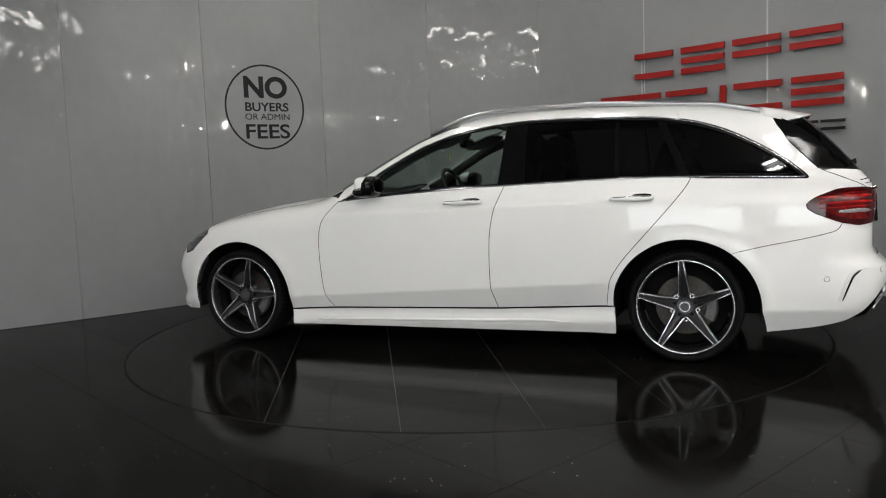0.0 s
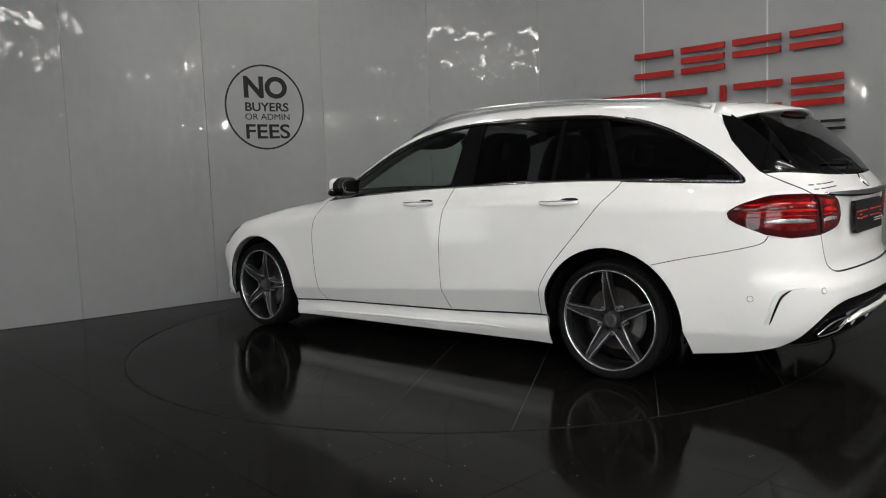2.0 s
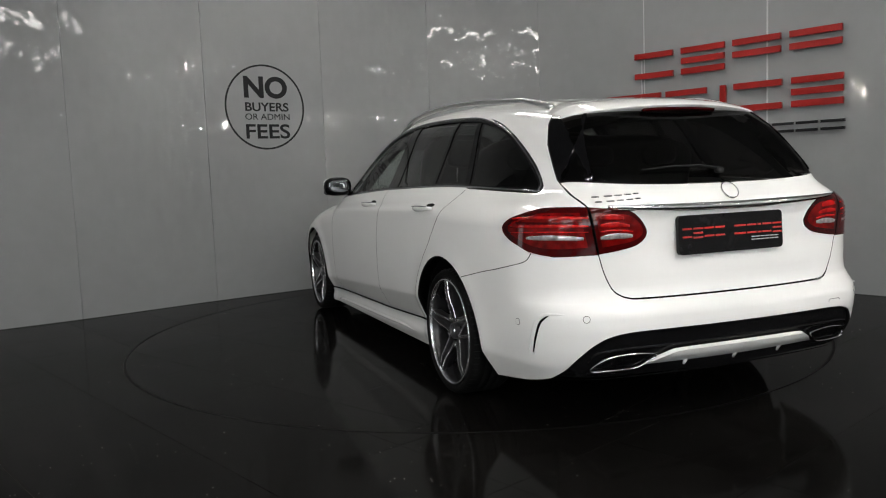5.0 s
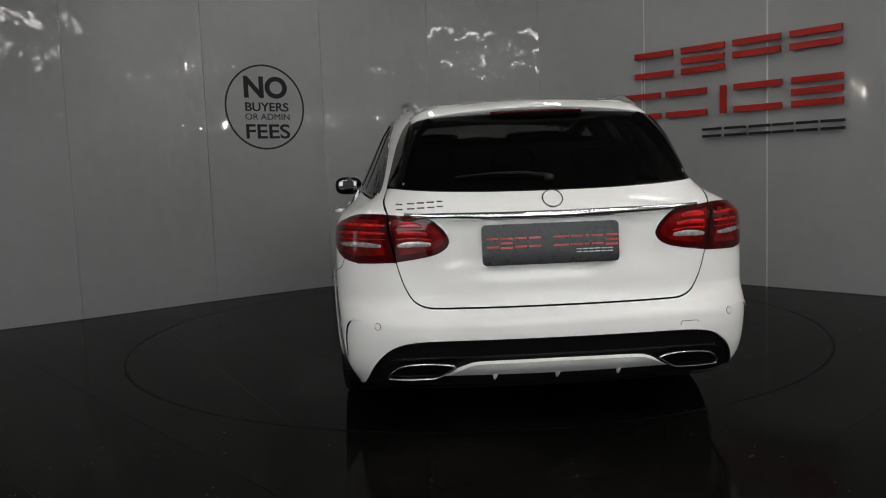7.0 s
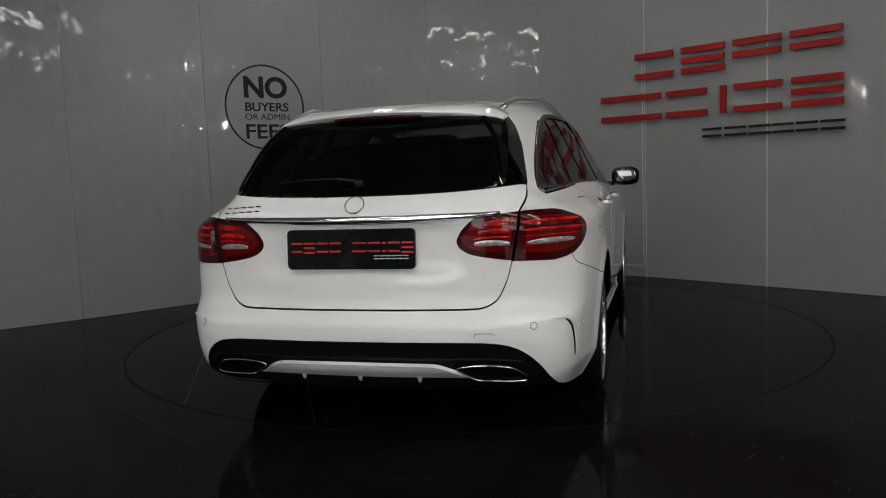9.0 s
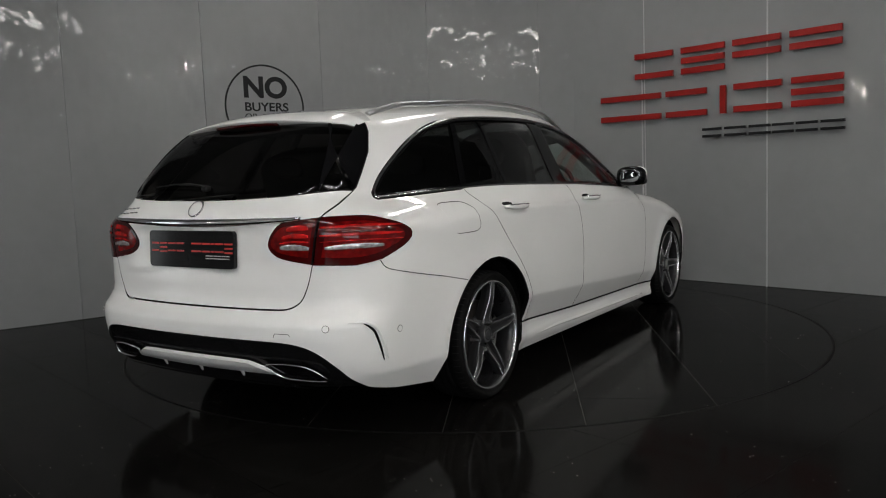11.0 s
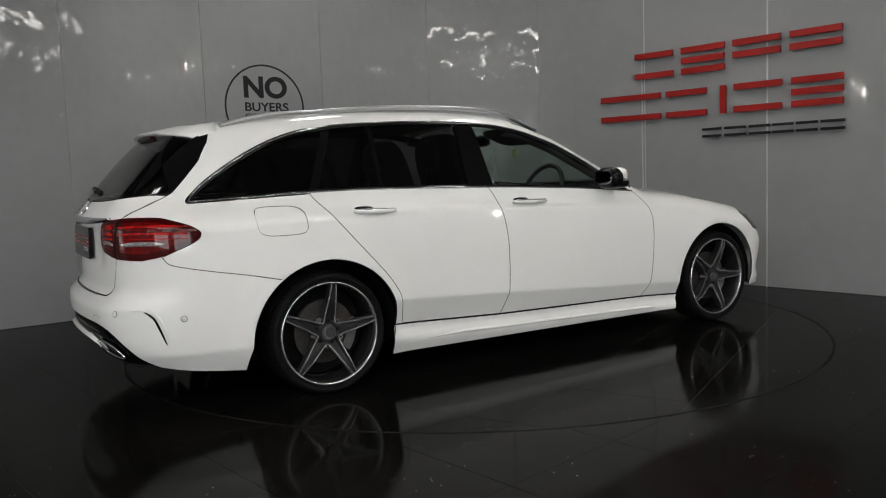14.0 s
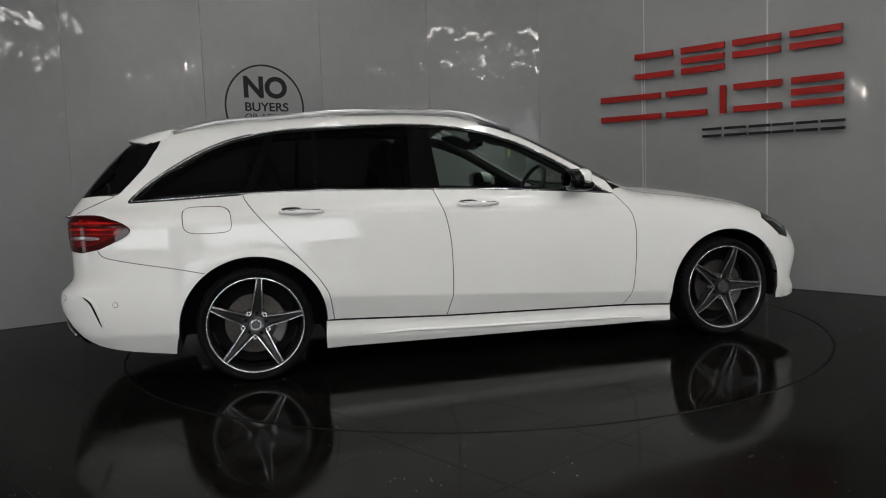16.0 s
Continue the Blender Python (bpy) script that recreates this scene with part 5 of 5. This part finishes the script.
    part("sticker", box_bm(0.2795, 0.281, -0.175, -0.125, 1.165, 1.215), material("pale_sticker", (0.55, 0.55, 0.25), rough=0.6, grain=0.1), car, "pale yellow windscreen sticker")


# ---- wheels ----
def build_wheel(car):
    """One five-arm alloy wheel, its face along +y, its hub at the origin."""
    w = new("wheel")
    w.parent = car
    tagged(w, "grey five-spoke alloy wheel with machined faces")
    R, rim = 0.3055, 0.2575
    def lathe(profile, seg=72):
        bm = bmesh.new()
        rows = [[bm.verts.new((r * math.cos(2 * math.pi * k / seg), y, r * math.sin(2 * math.pi * k / seg))) for k in range(seg)] for r, y in profile]
        for a, b in zip(rows, rows[1:]):
            for k in range(seg):
                bm.faces.new((a[k], a[(k + 1) % seg], b[(k + 1) % seg], b[k]))
        bmesh.ops.recalc_face_normals(bm, faces=bm.faces)
        return bm
    tyre = part("tyre", lathe([(0.252, -0.20), (0.272, -0.222), (0.290, -0.222), (0.301, -0.205), (R - 0.001, -0.18), (R, -0.15), (R - 0.002, -0.148), (R - 0.002, -0.142), (R, -0.140), (R, -0.112),
                               (R - 0.004, -0.110), (R - 0.004, -0.104), (R, -0.102), (R, -0.072), (R - 0.003, -0.070), (R - 0.003, -0.064), (R, -0.062), (R - 0.001, -0.035), (0.301, -0.014), (0.293, 0.000), (0.283, 0.006),
                               (0.274, 0.004), (0.2625, -0.006), (0.256, -0.012)]), RUBBER, w, "black low-profile tyre", smooth=True)
    bm = bmesh.new()
    for k in range(60):
        a = 2 * math.pi * k / 60
        q = []
        for da in (-0.006, 0.006):
            q.append([bm.verts.new((r * math.cos(a + da), y, r * math.sin(a + da))) for r, y in ((0.3068, -0.036), (0.3050, -0.026), (0.3028, -0.012), (0.2985, -0.006))])
        for j in range(3):
            bm.faces.new((q[0][j], q[0][j + 1], q[1][j + 1], q[1][j]))
    tagged(part("tread", bm, MATT_BLACK, tyre), kind="stuff")
    rm = part("rim", lathe([(0.250, -0.20), (0.236, -0.17), (0.232, -0.09), (0.236, -0.040), (0.242, -0.022), (0.2480, -0.012)]), BARREL, w, smooth=True)
    part("rim_lip", lathe([(0.2465, -0.015), (0.2475, -0.004), (0.2495, 0.001), (0.2550, 0.002), (0.2580, -0.002), (0.2585, -0.012)]), MACHINED, rm, "bright machined rim lip", smooth=True)
    def face_y(r):
        return -0.004 - 0.026 * step_up(0.20, 0.05, r)
    def half(r):
        return 0.0150 + 0.0175 * (0.2485 - r) / 0.19
    def loft(rows):
        bm = bmesh.new()
        vs = [[bm.verts.new(v) for v in row] for row in rows]
        for p, q in zip(vs, vs[1:]):
            for j in range(len(p) - 1):
                bm.faces.new((p[j], p[j + 1], q[j + 1], q[j]))
        bmesh.ops.recalc_face_normals(bm, faces=bm.faces)
        return bm
    rs = np.linspace(0.058, 0.2488, 14)
    for k in range(5):
        a = 2 * math.pi * k / 5 + math.pi / 2
        ca, sa = math.cos(a), math.sin(a)
        def at(r, s, y):
            return (r * ca - s * sa, y, r * sa + s * ca)
        rows = []
        for r in rs:
            h0, h, y = half(r), half(r) - 0.0075, float(face_y(r))
            deep = 0.010 + 0.012 * float(step_up(0.22, 0.07, r))
            run = ((h0 - 0.004, 0.055), (h0 + 0.0012, 0.020), (h0 - 0.0005, 0.0025), (h, 0.0045), (h * 0.55, deep))
            rows.append([at(r, -s, y - d) for s, d in run] + [at(r, s, y - d) for s, d in run[::-1]])
        sp = part("spoke", loft(rows), ALLOY_GREY, w)
        for sg in (-1, 1):
            rows = []
            for r in rs:
                h, y = half(r), float(face_y(r))
                e0, e1 = sg * h, sg * (h - 0.0070)
                rows.append([at(r, s, yy) for s, yy in ((e0, y - 0.0035), (e0 - sg * 0.0010, y), (e1 + sg * 0.0008, y), (e1, y - 0.0055))])
            part("machined_edge", loft(rows), MACHINED, sp, "bright machined spoke edge")
        # the boss between two spokes, with its dark bolt hole
        b = a + math.pi / 5
        y = float(face_y(0.066))
        cx, cz = 0.069 * math.cos(b), 0.069 * math.sin(b)
        boss = part("bolt_boss", disc_at(bmesh.new(), (cx, y - 0.045, cz), (0, 1, 0), 0.0150, 0.0125, 0.0455, 20, 0.0062), MACHINED, w)
        part("bolt_hole", disc_at(bmesh.new(), (cx, y - 0.030, cz), (0, 1, 0), 0.0064, 0.0064, 0.020, 12), INNER, boss)
        part("wheel_bolt", disc_at(bmesh.new(), (0.056 * ca, -0.062, 0.056 * sa), (0, 1, 0), 0.0115, 0.0100, 0.016, 6), INNER, w)
    part("hub", disc_at(bmesh.new(), (0, -0.090, 0), (0, 1, 0), 0.074, 0.066, 0.036, 30), ALLOY_GREY, w)
    cap = part("hub_cap", disc_at(bmesh.new(), (0, -0.055, 0), (0, 1, 0), 0.042, 0.038, 0.030, 32), HUB_GREY, w, "dark grey hub cap with a bright ring")
    part("cap_ring", disc_at(bmesh.new(), (0, -0.0255, 0), (0, 1, 0), 0.0285, 0.0275, 0.0030, 28, 0.0245), CHROME, cap)
    disc = part("brake_disc", disc_at(bmesh.new(), (0, -0.105, 0), (0, 1, 0), 0.160, 0.160, 0.02, 48), BRAKE, w, "worn steel brake disc")
    part("brake_bell", disc_at(bmesh.new(), (0, -0.09, 0), (0, 1, 0), 0.088, 0.080, 0.022, 32), ALLOY_GREY, disc)
    bm = bmesh.new()
    rows = [[bm.verts.new((r * math.cos(a), y, r * math.sin(a))) for r, y in ((0.108, -0.075), (0.112, -0.062), (0.160, -0.062), (0.170, -0.078))] for a in (radians(150 + 6.5 * k) for k in range(11))]
    for p, q in zip(rows, rows[1:]):
        for j in range(3):
            bm.faces.new((p[j], p[j + 1], q[j + 1], q[j]))
    bmesh.ops.recalc_face_normals(bm, faces=bm.faces)
    part("brake_caliper", bm, CALIPER, w)
    part("back_plate", disc_at(bmesh.new(), (0, -0.165, 0), (0, 1, 0), 0.225, 0.225, 0.01, 40), INNER, w)
    return w


car = tagged(new("estate_car"), "glossy white estate car with dark windows on a turntable", "car")
for side in (1, -1):
    build_flank(side, car)
build_tail(car)
build_top_and_front(car)
build_cabin(car)
first_wheel = build_wheel(car)
for i, (x, y, face, roll) in enumerate(((-1.423, 0.880, 0, 4), (1.411, 0.886, 0, -14), (-1.423, -0.880, 180, -7), (1.411, -0.886, 180, -18))):
    m = pose(x, y, 0.3070, 0, 0, face) @ pose(0, 0, 0, 0, roll, 0)
    if i:
        copy_thing(first_wheel, m)
    else:
        first_wheel.matrix_basis = m


def motions():
    rows_car, rows_table = [], []
    for k in range(33):
        t = k * 0.5
        m = pose(0, 0, 0, 0, 0, turn(t))
        rows_table.append((t, m))
        rows_car.append((t, m @ Matrix.Translation(CAR_AT)))
    walk(table, rows_table)
    walk(car, rows_car)


motions()
